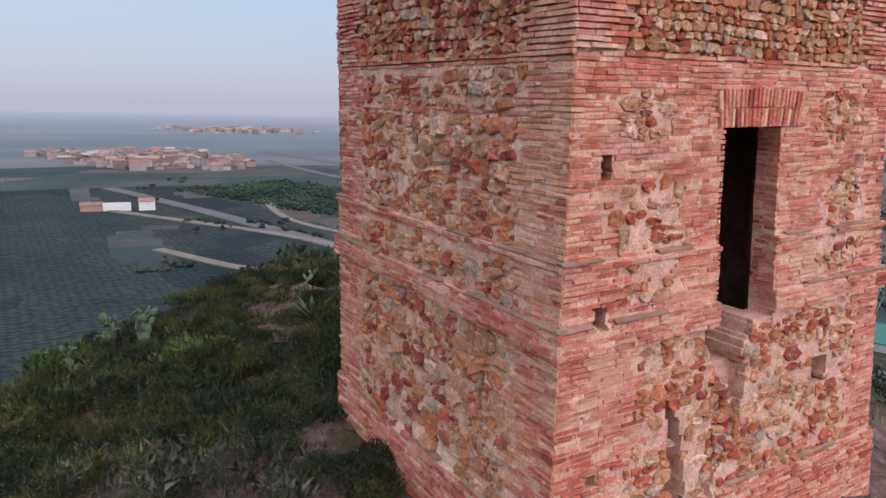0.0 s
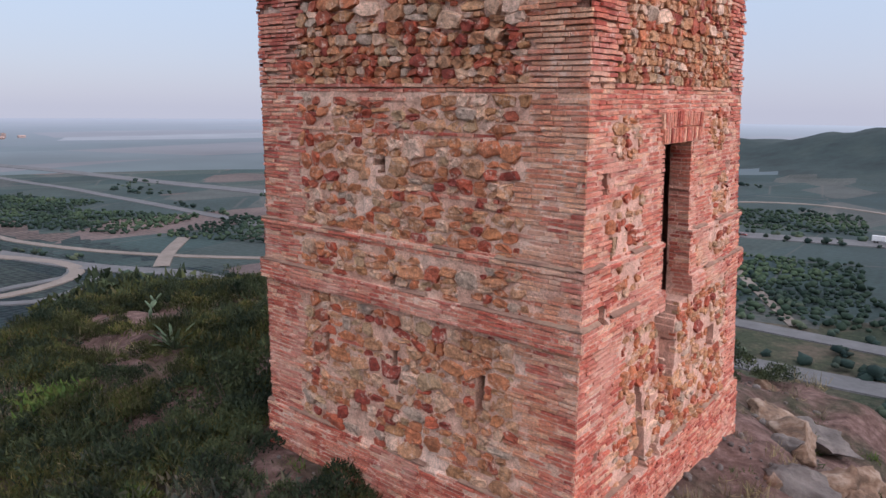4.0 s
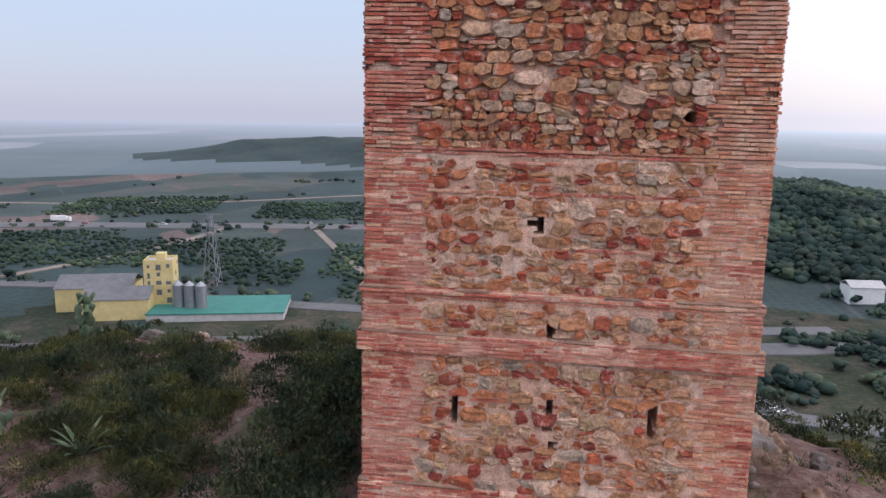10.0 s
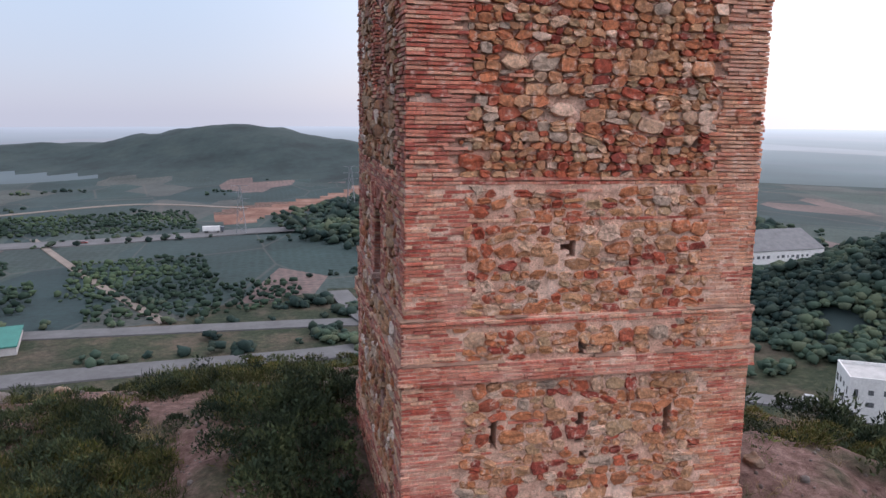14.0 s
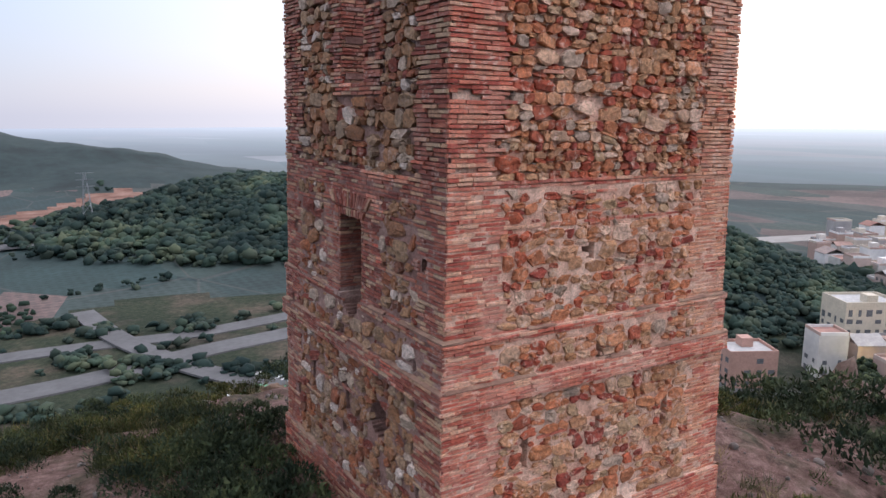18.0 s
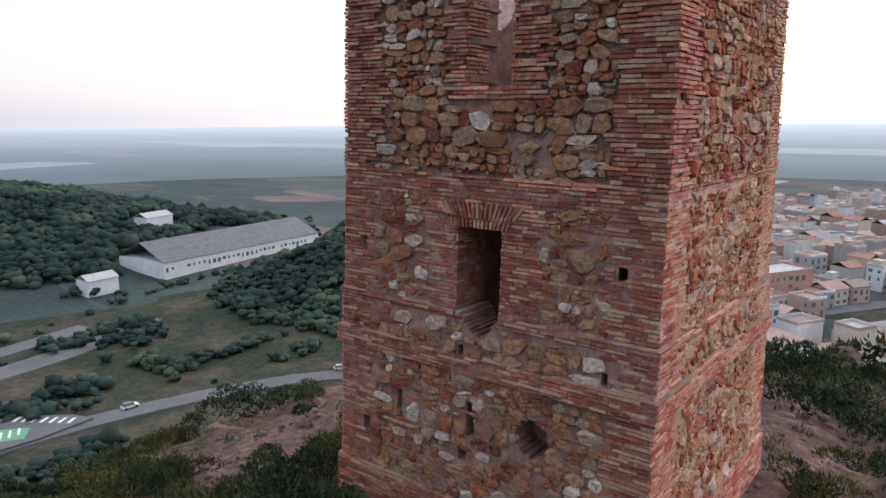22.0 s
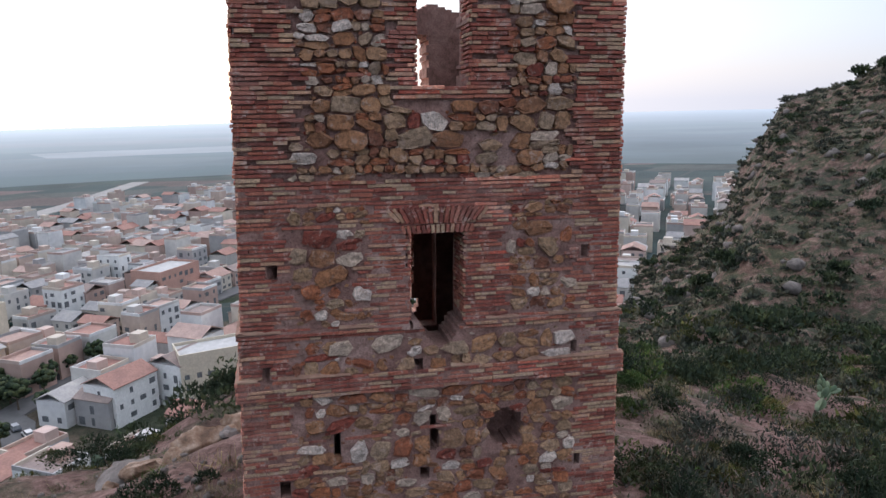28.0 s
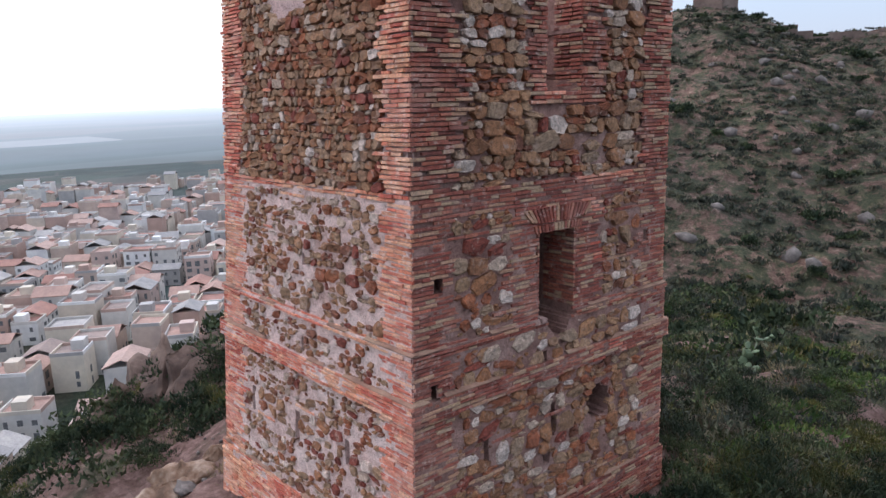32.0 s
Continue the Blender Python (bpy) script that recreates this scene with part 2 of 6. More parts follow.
def part(name, verts, faces, mat, parent=None, label="", smooth=False):
    """Links one mesh object, under a thing or a part."""
    me = bpy.data.meshes.new(name)
    if isinstance(faces, np.ndarray):
        n, k = faces.shape
        me.vertices.add(len(verts))
        me.vertices.foreach_set("co", np.asarray(verts, np.float32).ravel())
        me.loops.add(n * k)
        me.loops.foreach_set("vertex_index", faces.astype(np.int32).ravel())
        me.polygons.add(n)
        me.polygons.foreach_set("loop_start", np.arange(0, n * k, k, dtype=np.int32))
        me.update(calc_edges=True)
    else:
        me.from_pydata([tuple(v) for v in verts], [], [tuple(f) for f in faces])
    for one in (mat if isinstance(mat, (list, tuple)) else [mat]):
        me.materials.append(one)
    if smooth:
        me.shade_smooth()
    ob = new(name, me)
    ob.parent = parent
    return tagged(ob, label)


def empty(name, x=0, y=0, z=0, rz=0):
    ob = new(name)
    ob.empty_display_size = 0.2
    ob.matrix_world = pose(x, y, z, 0, 0, rz)
    return ob


# ---- the land ----
PLAIN = -66.0
# rim of the hilltop, by bearing in degrees: (bearing, radius, height at the rim)
RIM = [(-180, 13.0, -0.8), (-140, 9, -1.5), (-100, 9, -2.0), (-60, 14, -3.2), (-35, 17, -3.0), (-10, 15.5, -2.2), (8, 11, -2.6), (35, 7.3, -1.6), (60, 7.4, -1.3), (90, 8.8, -1.5), (115, 9.2, -1.5), (135, 10.5, -1.1), (155, 13.0, -0.8), (180, 13.0, -0.8)]
# the castle hill's ridge: (bearing, rise in degrees)
CREST = [(-130, -6), (-90, 2), (-76, 3.0), (-71, 3.2), (-65.4, 3.6), (-62.8, 4.7), (-59.8, 5.5), (-54.3, 5.1), (-49.5, 6.0), (-46.5, 4.6), (-44.0, 2.0), (-41.5, 0.95), (-38.6, -0.16), (-37.3, -3.1), (-35.9, -5.4), (-35.5, -8.5), (-30.6, -12.2), (-26, -14)]
# far rises: x, y, height over the plain, spread
RISES = [(-17, 1000, 46.4, 95), (-137, 1041, 25.3, 75), (-278, 1115, 23.4, 85), (-420, 1060, 20.4, 85), (125, 891, 25.5, 90), (225, 860, 1.3, 80), (70, 478, 2.2, 52), (150, 455, 27.1, 62), (190, 395, 10.4, 48), (235, 345, 7.5, 36), (205, 190, 14.6, 30), (232, 172, 20.9, 34), (262, 140, 4.4, 24)]


def height(x, y):
    x, y = np.asarray(x, float), np.asarray(y, float)
    r = np.hypot(x, y)
    b = np.degrees(np.arctan2(y, x))
    edge = np.interp(b, [q[0] for q in RIM], [q[1] for q in RIM]) + 1.2 * lump(x / 5, y / 5, 3)
    rimz = np.interp(b, [q[0] for q in RIM], [q[2] for q in RIM])
    k = np.clip((r - 3.5) / np.maximum(edge - 3.5, 1), 0, 1)
    top = -0.25 + (rimz + 0.25) * k ** 1.4
    over = np.maximum(r - edge, 0)
    local = top - np.where(over < 2.5, over * over * 0.15, 0.9375 + (over - 2.5) * 0.75)
    # saddle and slope towards the castle hill
    d = np.abs((b + 70 + 180) % 360 - 180)
    w = np.clip((52 - d) / 24, 0, 1)
    w = w * w * (3 - 2 * w)
    saddle = np.interp(r, [3, 10, 21, 40, 52, 90], [-0.3, -2.0, -5.0, -8.5, -9.5, -30])
    local = local * (1 - w) + saddle * w
    # castle hill: a curved ridge, higher to the south, breaking off in a cliff to the east
    hx, hy = x + 10.8, y - 3.9
    hr, hb = np.hypot(hx, hy), np.degrees(np.arctan2(hy, hx))
    crest = 6.2 + 120 * np.tan(np.radians(np.interp(hb, [q[0] for q in CREST], [q[1] for q in CREST])))
    f = np.clip((hr - 50) / 70, 0, 1)
    hill = -10 + (crest + 10) * f - np.maximum(hr - 120, 0) * 0.9 + f * (1.6 * lump(x / 17, y / 17, 5) + 0.9 * lump(x / 6, y / 6, 6) + 0.45 * np.abs(lump(x / 2.6, y / 2.6, 7)) - 0.9)
    hill = np.where((hb < -29) & (hb > -130), hill, -90)
    far = PLAIN + sum(hh * np.exp(-((x - px) ** 2 + (y - py) ** 2) / (2 * s * s)) for px, py, hh, s in RISES)
    wild = np.clip((far - PLAIN - 6) / 22, 0, 1) * np.clip((r - 560) / 150, 0, 1)
    far = far + wild * (5 * lump(x / 60, y / 60, 12) + 2.4 * lump(x / 24, y / 24, 13))
    far = far + np.clip((r - 120) / 200, 0, 1) * 0.8 * lump(x / 90, y / 90, 8)
    rough = np.clip(1 - (r - 60) / 60, 0, 1) * (0.22 * lump(x / 1.7, y / 1.7, 1) + 0.1 * lump(x / 0.6, y / 0.6, 2))
    rough = rough + np.clip((r - edge) / 4, 0, 1) * np.clip(1 - (r - 100) / 60, 0, 1) * (0.9 * lump(x / 4.5, y / 4.5, 9) + 0.35 * np.abs(lump(x / 1.4, y / 1.4, 10)))
    near = np.maximum(np.maximum(local, hill), far) + rough
    return np.where(np.hypot(np.maximum(np.abs(x) - 2.5, 0), np.maximum(np.abs(y) - 2.5, 0)) < 0.4, np.minimum(near, -0.1 + 0.05 * y), near)


def ground_at(x, y):
    return float(height(x, y))


def ground_material():
    m, t, b = material("hill_soil", 0.95, sheen=0.08)
    f1, f2 = noise_fac(t, 0.45, 5.0), noise_fac(t, 3.5, 6.0, 0.7)
    earth = ramp(t, f2, [(0.3, (0.06, 0.036, 0.031)), (0.5, (0.135, 0.084, 0.072)), (0.72, (0.25, 0.17, 0.15))])
    scrub = ramp(t, f2, [(0.3, (0.02, 0.026, 0.014)), (0.55, (0.055, 0.055, 0.035)), (0.75, (0.13, 0.1, 0.075))])
    col = mix(t, ramp(t, f1, [(0.5, (0, 0, 0)), (0.64, (0.9,) * 3)]), earth, scrub)
    t.links.new(col, b.inputs["Base Color"])
    bump(t, b, f2, 0.9, 0.12)
    return m


def field_material():
    # the sheen is raised to lay a veil of haze over the fields
    m, t, b = material("farmland", 0.95, sheen=0.4)
    pos = t.nodes.new("ShaderNodeNewGeometry").outputs["Position"]
    mapping = node(t, "ShaderNodeMapping", Scale=(0.018, 0.0085, 0.0))
    mapping.inputs["Rotation"].default_value = (0, 0, 0.5)
    t.links.new(pos, mapping.inputs["Vector"])
    v = node(t, "ShaderNodeTexVoronoi", Scale=1.0, Randomness=0.8)
    v.distance = "CHEBYCHEV"
    t.links.new(mapping.outputs[0], v.inputs["Vector"])
    sep = t.nodes.new("ShaderNodeSeparateColor")
    t.links.new(v.outputs["Color"], sep.inputs[0])
    col = ramp(t, sep.outputs[0], [(0.0, (0.022, 0.042, 0.04)), (0.2, (0.036, 0.053, 0.046)), (0.38, (0.017, 0.034, 0.034)), (0.52, (0.058, 0.062, 0.056)), (0.66, (0.026, 0.043, 0.041)), (0.76, (0.092, 0.066, 0.06)), (0.84, (0.035, 0.05, 0.046)), (0.91, (0.13, 0.088, 0.08))], True)
    grove = node(t, "ShaderNodeTexVoronoi", Scale=0.24, Randomness=0.35)
    t.links.new(pos, grove.inputs["Vector"])
    dots = mix(t, ramp(t, sep.outputs[1], [(0.0, (0.8,) * 3), (0.6, (0, 0, 0))], True), (1.0, 1.0, 1.0), ramp(t, grove.outputs["Distance"], [(0.25, (0.72, 0.8, 0.76)), (0.5, (1.15, 1.12, 1.08))]))
    col = mix(t, 1.0, mix(t, 1.0, col, (0.92, 0.95, 0.98), "MULTIPLY"), dots, "MULTIPLY")
    col = mix(t, 1.0, col, ramp(t, noise_fac(t, 0.35, 5.0, 0.75), [(0.3, (0.72,) * 3), (0.7, (1.28,) * 3)]), "MULTIPLY")
    col = mix(t, 1.0, col, ramp(t, noise_fac(t, 0.02, 6.0), [(0.3, (0.65,) * 3), (0.7, (1.3,) * 3)]), "MULTIPLY")
    v2 = node(t, "ShaderNodeTexVoronoi", Scale=1.0, Randomness=0.8)
    v2.feature, v2.distance = "DISTANCE_TO_EDGE", "EUCLIDEAN"
    t.links.new(mapping.outputs[0], v2.inputs["Vector"])
    col = mix(t, ramp(t, v2.outputs["Distance"], [(0.004, (0.35,) * 3), (0.014, (0, 0, 0))]), col, (0.1, 0.085, 0.075))
    t.links.new(col, b.inputs["Base Color"])
    return m


def rough_grass_material():
    """Rough grass, weeds and bare patches round the roads below the hill."""
    m, t, b = material("rough_grass", 0.95, sheen=0.08)
    f1, f2, f3 = noise_fac(t, 0.05, 5.0, 0.65), noise_fac(t, 0.5, 6.0, 0.75), noise_fac(t, 0.016, 3.0)
    green = ramp(t, f2, [(0.3, (0.018, 0.028, 0.02)), (0.55, (0.042, 0.05, 0.034)), (0.75, (0.075, 0.075, 0.05))])
    dry = ramp(t, f2, [(0.3, (0.05, 0.045, 0.035)), (0.55, (0.09, 0.075, 0.06)), (0.75, (0.14, 0.115, 0.095))])
    col = mix(t, ramp(t, f1, [(0.46, (0, 0, 0)), (0.62, (1, 1, 1))]), green, dry)
    col = mix(t, 1.0, col, ramp(t, f3, [(0.35, (0.75, 0.8, 0.8)), (0.65, (1.15, 1.12, 1.05))]), "MULTIPLY")
    t.links.new(col, b.inputs["Base Color"])
    bump(t, b, f2, 0.8, 0.5)
    return m


def woodland_material():
    # sheen raised here as well, imitating haze on the wooded hills
    return plain_material("woodland_floor", (0.024, 0.04, 0.04), 0.02, 0.45, 0.95, 0.9, (0.036, 0.052, 0.048), 0.12, sheen=0.35)


def grove_material():
    """Close rows of dark citrus trees in plots, with a bare plot here and there."""
    # blue-grey tones and some sheen put haze into the groves' colour
    m, t, b = material("citrus_groves", 0.95, sheen=0.2)
    pos = t.nodes.new("ShaderNodeNewGeometry").outputs["Position"]
    mapping = node(t, "ShaderNodeMapping", Scale=(0.011, 0.024, 0.0))
    mapping.inputs["Rotation"].default_value = (0, 0, -0.3)
    t.links.new(pos, mapping.inputs["Vector"])
    v = node(t, "ShaderNodeTexVoronoi", Scale=1.0, Randomness=0.75)
    v.distance = "CHEBYCHEV"
    t.links.new(mapping.outputs[0], v.inputs["Vector"])
    sep = t.nodes.new("ShaderNodeSeparateColor")
    t.links.new(v.outputs["Color"], sep.inputs[0])
    col = ramp(t, sep.outputs[0], [(0.0, (0.017, 0.028, 0.03)), (0.25, (0.025, 0.037, 0.036)), (0.5, (0.014, 0.024, 0.027)), (0.72, (0.03, 0.04, 0.037)), (0.86, (0.052, 0.05, 0.045)), (0.94, (0.1, 0.075, 0.066))], True)
    tree = node(t, "ShaderNodeTexVoronoi", Scale=0.3, Randomness=0.5)
    t.links.new(pos, tree.inputs["Vector"])
    col = mix(t, 1.0, col, ramp(t, tree.outputs["Distance"], [(0.2, (1.35, 1.35, 1.3)), (0.6, (0.6, 0.62, 0.68))]), "MULTIPLY")
    col = mix(t, 1.0, col, ramp(t, noise_fac(t, 0.03, 6.0, 0.7), [(0.3, (0.65,) * 3), (0.7, (1.35,) * 3)]), "MULTIPLY")
    t.links.new(col, b.inputs["Base Color"])
    bump(t, b, tree.outputs["Distance"], 0.6, -1.5)
    return m


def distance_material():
    """The far plain, sea and horizon: a backdrop, the haze of miles of evening air put into its colour and glow."""
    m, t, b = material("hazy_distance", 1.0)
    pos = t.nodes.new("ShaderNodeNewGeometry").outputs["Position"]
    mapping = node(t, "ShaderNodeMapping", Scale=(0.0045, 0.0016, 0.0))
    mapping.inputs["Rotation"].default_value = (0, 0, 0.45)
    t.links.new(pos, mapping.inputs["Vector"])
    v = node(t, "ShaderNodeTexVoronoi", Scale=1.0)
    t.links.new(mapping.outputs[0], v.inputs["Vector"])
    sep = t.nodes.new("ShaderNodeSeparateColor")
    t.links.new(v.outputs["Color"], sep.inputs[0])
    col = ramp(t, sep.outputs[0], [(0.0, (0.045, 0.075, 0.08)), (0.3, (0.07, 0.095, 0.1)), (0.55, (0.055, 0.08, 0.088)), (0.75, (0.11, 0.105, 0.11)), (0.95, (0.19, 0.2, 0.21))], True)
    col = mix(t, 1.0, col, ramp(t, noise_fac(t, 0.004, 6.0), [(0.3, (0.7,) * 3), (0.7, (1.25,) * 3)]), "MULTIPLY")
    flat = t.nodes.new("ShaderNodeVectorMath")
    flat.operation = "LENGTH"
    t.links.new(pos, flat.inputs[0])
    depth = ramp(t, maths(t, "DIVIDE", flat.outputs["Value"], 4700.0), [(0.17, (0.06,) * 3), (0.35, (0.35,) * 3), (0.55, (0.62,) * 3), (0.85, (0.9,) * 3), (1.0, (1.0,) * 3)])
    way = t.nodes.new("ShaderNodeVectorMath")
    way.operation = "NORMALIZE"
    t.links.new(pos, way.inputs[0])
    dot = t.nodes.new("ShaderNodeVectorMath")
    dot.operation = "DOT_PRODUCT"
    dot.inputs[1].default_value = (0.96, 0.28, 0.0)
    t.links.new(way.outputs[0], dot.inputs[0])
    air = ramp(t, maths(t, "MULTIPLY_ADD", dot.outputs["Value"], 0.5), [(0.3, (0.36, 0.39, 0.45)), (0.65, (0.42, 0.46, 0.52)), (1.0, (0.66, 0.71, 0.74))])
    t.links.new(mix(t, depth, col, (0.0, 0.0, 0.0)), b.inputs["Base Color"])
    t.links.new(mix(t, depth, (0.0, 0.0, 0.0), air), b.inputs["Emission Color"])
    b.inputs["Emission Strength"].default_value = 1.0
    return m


def hillside_material():
    m, t, b = material("scrubby_hillside", 0.95, sheen=0.3)
    f1, f2, f3 = noise_fac(t, 0.09, 5.0, 0.65), noise_fac(t, 1.3, 9.0, 0.85), noise_fac(t, 0.6, 8.0, 0.78)
    earth = ramp(t, f2, [(0.36, (0.036, 0.022, 0.018)), (0.48, (0.095, 0.06, 0.047)), (0.56, (0.14, 0.095, 0.075)), (0.66, (0.27, 0.2, 0.165))])
    green = ramp(t, f2, [(0.36, (0.014, 0.02, 0.011)), (0.5, (0.04, 0.046, 0.026)), (0.66, (0.095, 0.085, 0.05))])
    col = mix(t, ramp(t, f3, [(0.45, (0, 0, 0)), (0.53, (1, 1, 1))]), earth, green)
    col = mix(t, 1.0, col, ramp(t, f1, [(0.35, (1.0, 1.02, 1.05)), (0.65, (1.95, 1.78, 1.7))]), "MULTIPLY")
    t.links.new(col, b.inputs["Base Color"])
    bump(t, b, mix(t, 0.5, f2, f3), 1.0, 0.8)
    return m


HILLSIDE = hillside_material()
QUARRY = plain_material("red_quarry_face", (0.19, 0.105, 0.08), 0.05, 0.4, 0.95, 0.6, (0.27, 0.17, 0.135), 0.4, sheen=0.08)
CRAG = plain_material("dark_crag", (0.085, 0.052, 0.04), 1.1, 0.55, 0.95, 1.0, (0.17, 0.115, 0.09), 7.0)
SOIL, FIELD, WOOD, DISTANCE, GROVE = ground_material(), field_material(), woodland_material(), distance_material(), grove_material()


def build_ground():
    radii = [1.2 + 0.3 * i for i in range(80)]
    while radii[-1] < 4700:
        radii.append(radii[-1] * 1.033)
    radii = np.array(radii)
    n = 560
    ang = np.linspace(0, 2 * math.pi, n, endpoint=False)
    gx, gy = radii[:, None] * np.cos(ang), radii[:, None] * np.sin(ang)
    gz = height(gx, gy)
    verts = np.stack([gx, gy, gz], -1).reshape(-1, 3)
    i, j = np.meshgrid(np.arange(len(radii) - 1), np.arange(n), indexing="ij")
    k = (j + 1) % n
    quads = np.stack([i * n + j, (i + 1) * n + j, (i + 1) * n + k, i * n + k], -1).reshape(-1, 4)
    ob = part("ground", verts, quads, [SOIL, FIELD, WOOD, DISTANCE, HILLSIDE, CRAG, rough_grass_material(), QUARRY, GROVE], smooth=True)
    cx, cy, cz = gx[:-1].ravel(), gy[:-1].ravel(), gz[:-1].ravel()
    rr = np.hypot(cx, cy)
    kind = np.where(cz > PLAIN + 4, np.where(rr > 150 + 0 * rr, 2, 0), np.where(rr < 40, 0, 1))
    kind = np.where((rr < 262 + 30 * lump(cx / 40, cy / 40, 14)) & (rr > 60) & (kind == 1), 6, kind)
    kind = np.where((cx < -150) & (cy < 175) & (cy > -260) & (rr < 640) & (cz < PLAIN + 4) & (lump(cx / 70, cy / 26, 21) > -0.55), 8, kind)
    kind = np.where((rr > 150) & (cy < 40) & (cz > PLAIN + 1.5), 0, kind)
    kind = np.where((np.hypot(cx - 20, (cy - 560) * 1.3) < 85) & (cz > PLAIN + 0.6), 0, kind)
    along = np.clip(((cx + 20) * 130 + (cy - 500) * 180) / 49300.0, 0, 1)
    cut = np.hypot(cx + 20 - 130 * along, cy - 500 - 180 * along)
    kind = np.where((cut < 21 + 9 * lump(cx / 14, cy / 14, 15)) & (kind != 3), 7, kind)
    kind = np.where((rr > 22) & (cy < 30) & (cz > PLAIN + 3) & (rr < 400), 4, kind)
    fall = np.abs(np.diff(gz, axis=0)).ravel() / np.repeat(np.diff(radii), n)
    kind = np.where((rr < 40) & (cx > 4) & (cy > -12) & (fall > 0.62), 5, kind)
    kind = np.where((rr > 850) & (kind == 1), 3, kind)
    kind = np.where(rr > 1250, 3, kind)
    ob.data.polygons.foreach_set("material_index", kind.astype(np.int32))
    tagged(ob, "dry scrub-covered hilltop falling away to green farmland", "ground", kind="structure")
    return ob


build_ground()

# ---- the tower ----
COURSE, THICK, TOP = 0.0555, 0.75, 8.7
HALF = {"south": (-2.545, 2.695), "west": (-2.53, 2.65), "east": (-2.46, 2.72), "north": (-2.66, 2.58)}
# the corners at 3 m and how they lean inwards for each metre: x, y, lean in x, lean in y
CORNERS = {"sw": (-2.540, -2.562, 0.0118, -0.0145), "se": (2.682, -2.682, -0.0065, 0.006), "ne": (2.748, 2.662, -0.0312, -0.0746), "nw": (-2.456, 2.584, 0.0088, -0.043)}
ENDS = {"south": ("sw", "se"), "east": ("se", "ne"), "north": ("ne", "nw"), "west": ("nw", "sw")}


def level(x, y, s):
    """The courses dip a little to the south-east."""
    return s + 0.075 - 0.012 * x + 0.017 * y


def out_by(s):
    """How far the masonry stands out at level s: plinth, band, ledge."""
    if s < 0.4:
        return 0.07
    if s < 2.4:
        return 0.025
    if s < 2.66:
        return 0.085
    if s < 3.22:
        return 0.03
    return 0.055 if s < 3.29 else 0.0


def place(face, u, s, d):
    """A point of a face: u to the right as seen from outside, s up along the courses, d outwards."""
    (ax, ay, al, am), (bx, by, bl, bm) = (CORNERS[k] for k in ENDS[face])
    a, b = HALF[face]
    t, h = (u - a) / (b - a), s - 3
    px, py, qx, qy = ax + al * h, ay + am * h, bx + bl * h, by + bm * h
    long = math.hypot(qx - px, qy - py)
    x, y = px + (qx - px) * t + (qy - py) / long * d, py + (qy - py) * t - (qx - px) / long * d
    return (x, y, level(x, y, s))


def limits(face, s, extra):
    a, b = HALF[face]
    return a - extra, b + extra


def axes(face):
    o = Vector(place(face, 0, 0, 0))
    return [(Vector(place(face, *p)) - o).normalized() for p in ((1, 0, 0), (0, 1, 0), (0, 0, 1))]


def wob(u, s, seed):
    """The same noise for single numbers."""
    a, b = math.floor(u), math.floor(s)
    fx, fy = u - a, s - b
    fx, fy = fx * fx * (3 - 2 * fx), fy * fy * (3 - 2 * fy)

    def h(p, q):
        v = math.sin(p * 127.1 + q * 311.7 + seed * 74.7) * 43758.5453
        return v - math.floor(v)
    return ((h(a, b) * (1 - fx) + h(a + 1, b) * fx) * (1 - fy) + (h(a, b + 1) * (1 - fx) + h(a + 1, b + 1) * fx) * fy) * 2 - 1


# openings: u0, u1, s0, s1, depth (0: right through)
OPENINGS = {
    "south": [(-0.23, -0.13, 4.09, 4.33, 0), (-0.37, -0.23, 4.2, 4.27, 0), (-0.03, 0.08, 2.67, 2.88, 0), (-1.31, -1.2, 1.34, 1.84, 0), (-0.02, 0.1, 1.33, 1.84, 0), (1.36, 1.48, 1.36, 1.85, 0), (0.05, 0.17, 1.08, 1.21, 0.4), (1.56, 1.7, 5.6, 5.74, 0), (-0.95, -0.87, 5.62, 5.75, 0)],
    "west": [(-0.34, 0.43, 3.3, 4.5, 0), (-0.24, 0.5, 6.37, 9, 0), (0.76, 1.27, 1.42, 1.96, 0.5), (-0.07, 0.05, 1.42, 2, 0), (-0.21, -0.06, 1.02, 1.2, 0.4), (-1.38, -1.28, 1.37, 1.87, 0), (-2.18, -2.06, 3.99, 4.18, 0), (-2.28, -2.16, 2.63, 2.83, 0), (2.08, 2.22, 4.07, 4.25, 0), (2.03, 2.15, 0.98, 1.16, 0.3), (-0.26, -0.16, 2.64, 2.82, 0), (-2.1, -1.97, 1, 1.24, 0.35), (1.95, 2.05, 2.72, 2.9, 0)],
    "east": [(-0.38, 0.6, 2.35, 4.5, 0), (-0.6, 0.16, 6.36, 7.47, 0), (-2.07, -1.91, 4.03, 4.27, 0), (-2.08, -1.92, 2.6, 2.83, 0), (1.42, 1.7, 1.3, 1.68, 0.4), (2.08, 2.3, 3.96, 4.17, 0), (-2.05, -1.93, 0.95, 1.1, 0.3)],
    "north": [(-0.05, 0.06, 4, 4.2, 0), (-0.06, 0.05, 2.72, 2.92, 0), (-1.67, -1.57, 1.25, 1.73, 0.5), (-0.28, -0.15, 1.15, 1.7, 0.5), (1.06, 1.19, 1.29, 1.72, 0.5)],
}


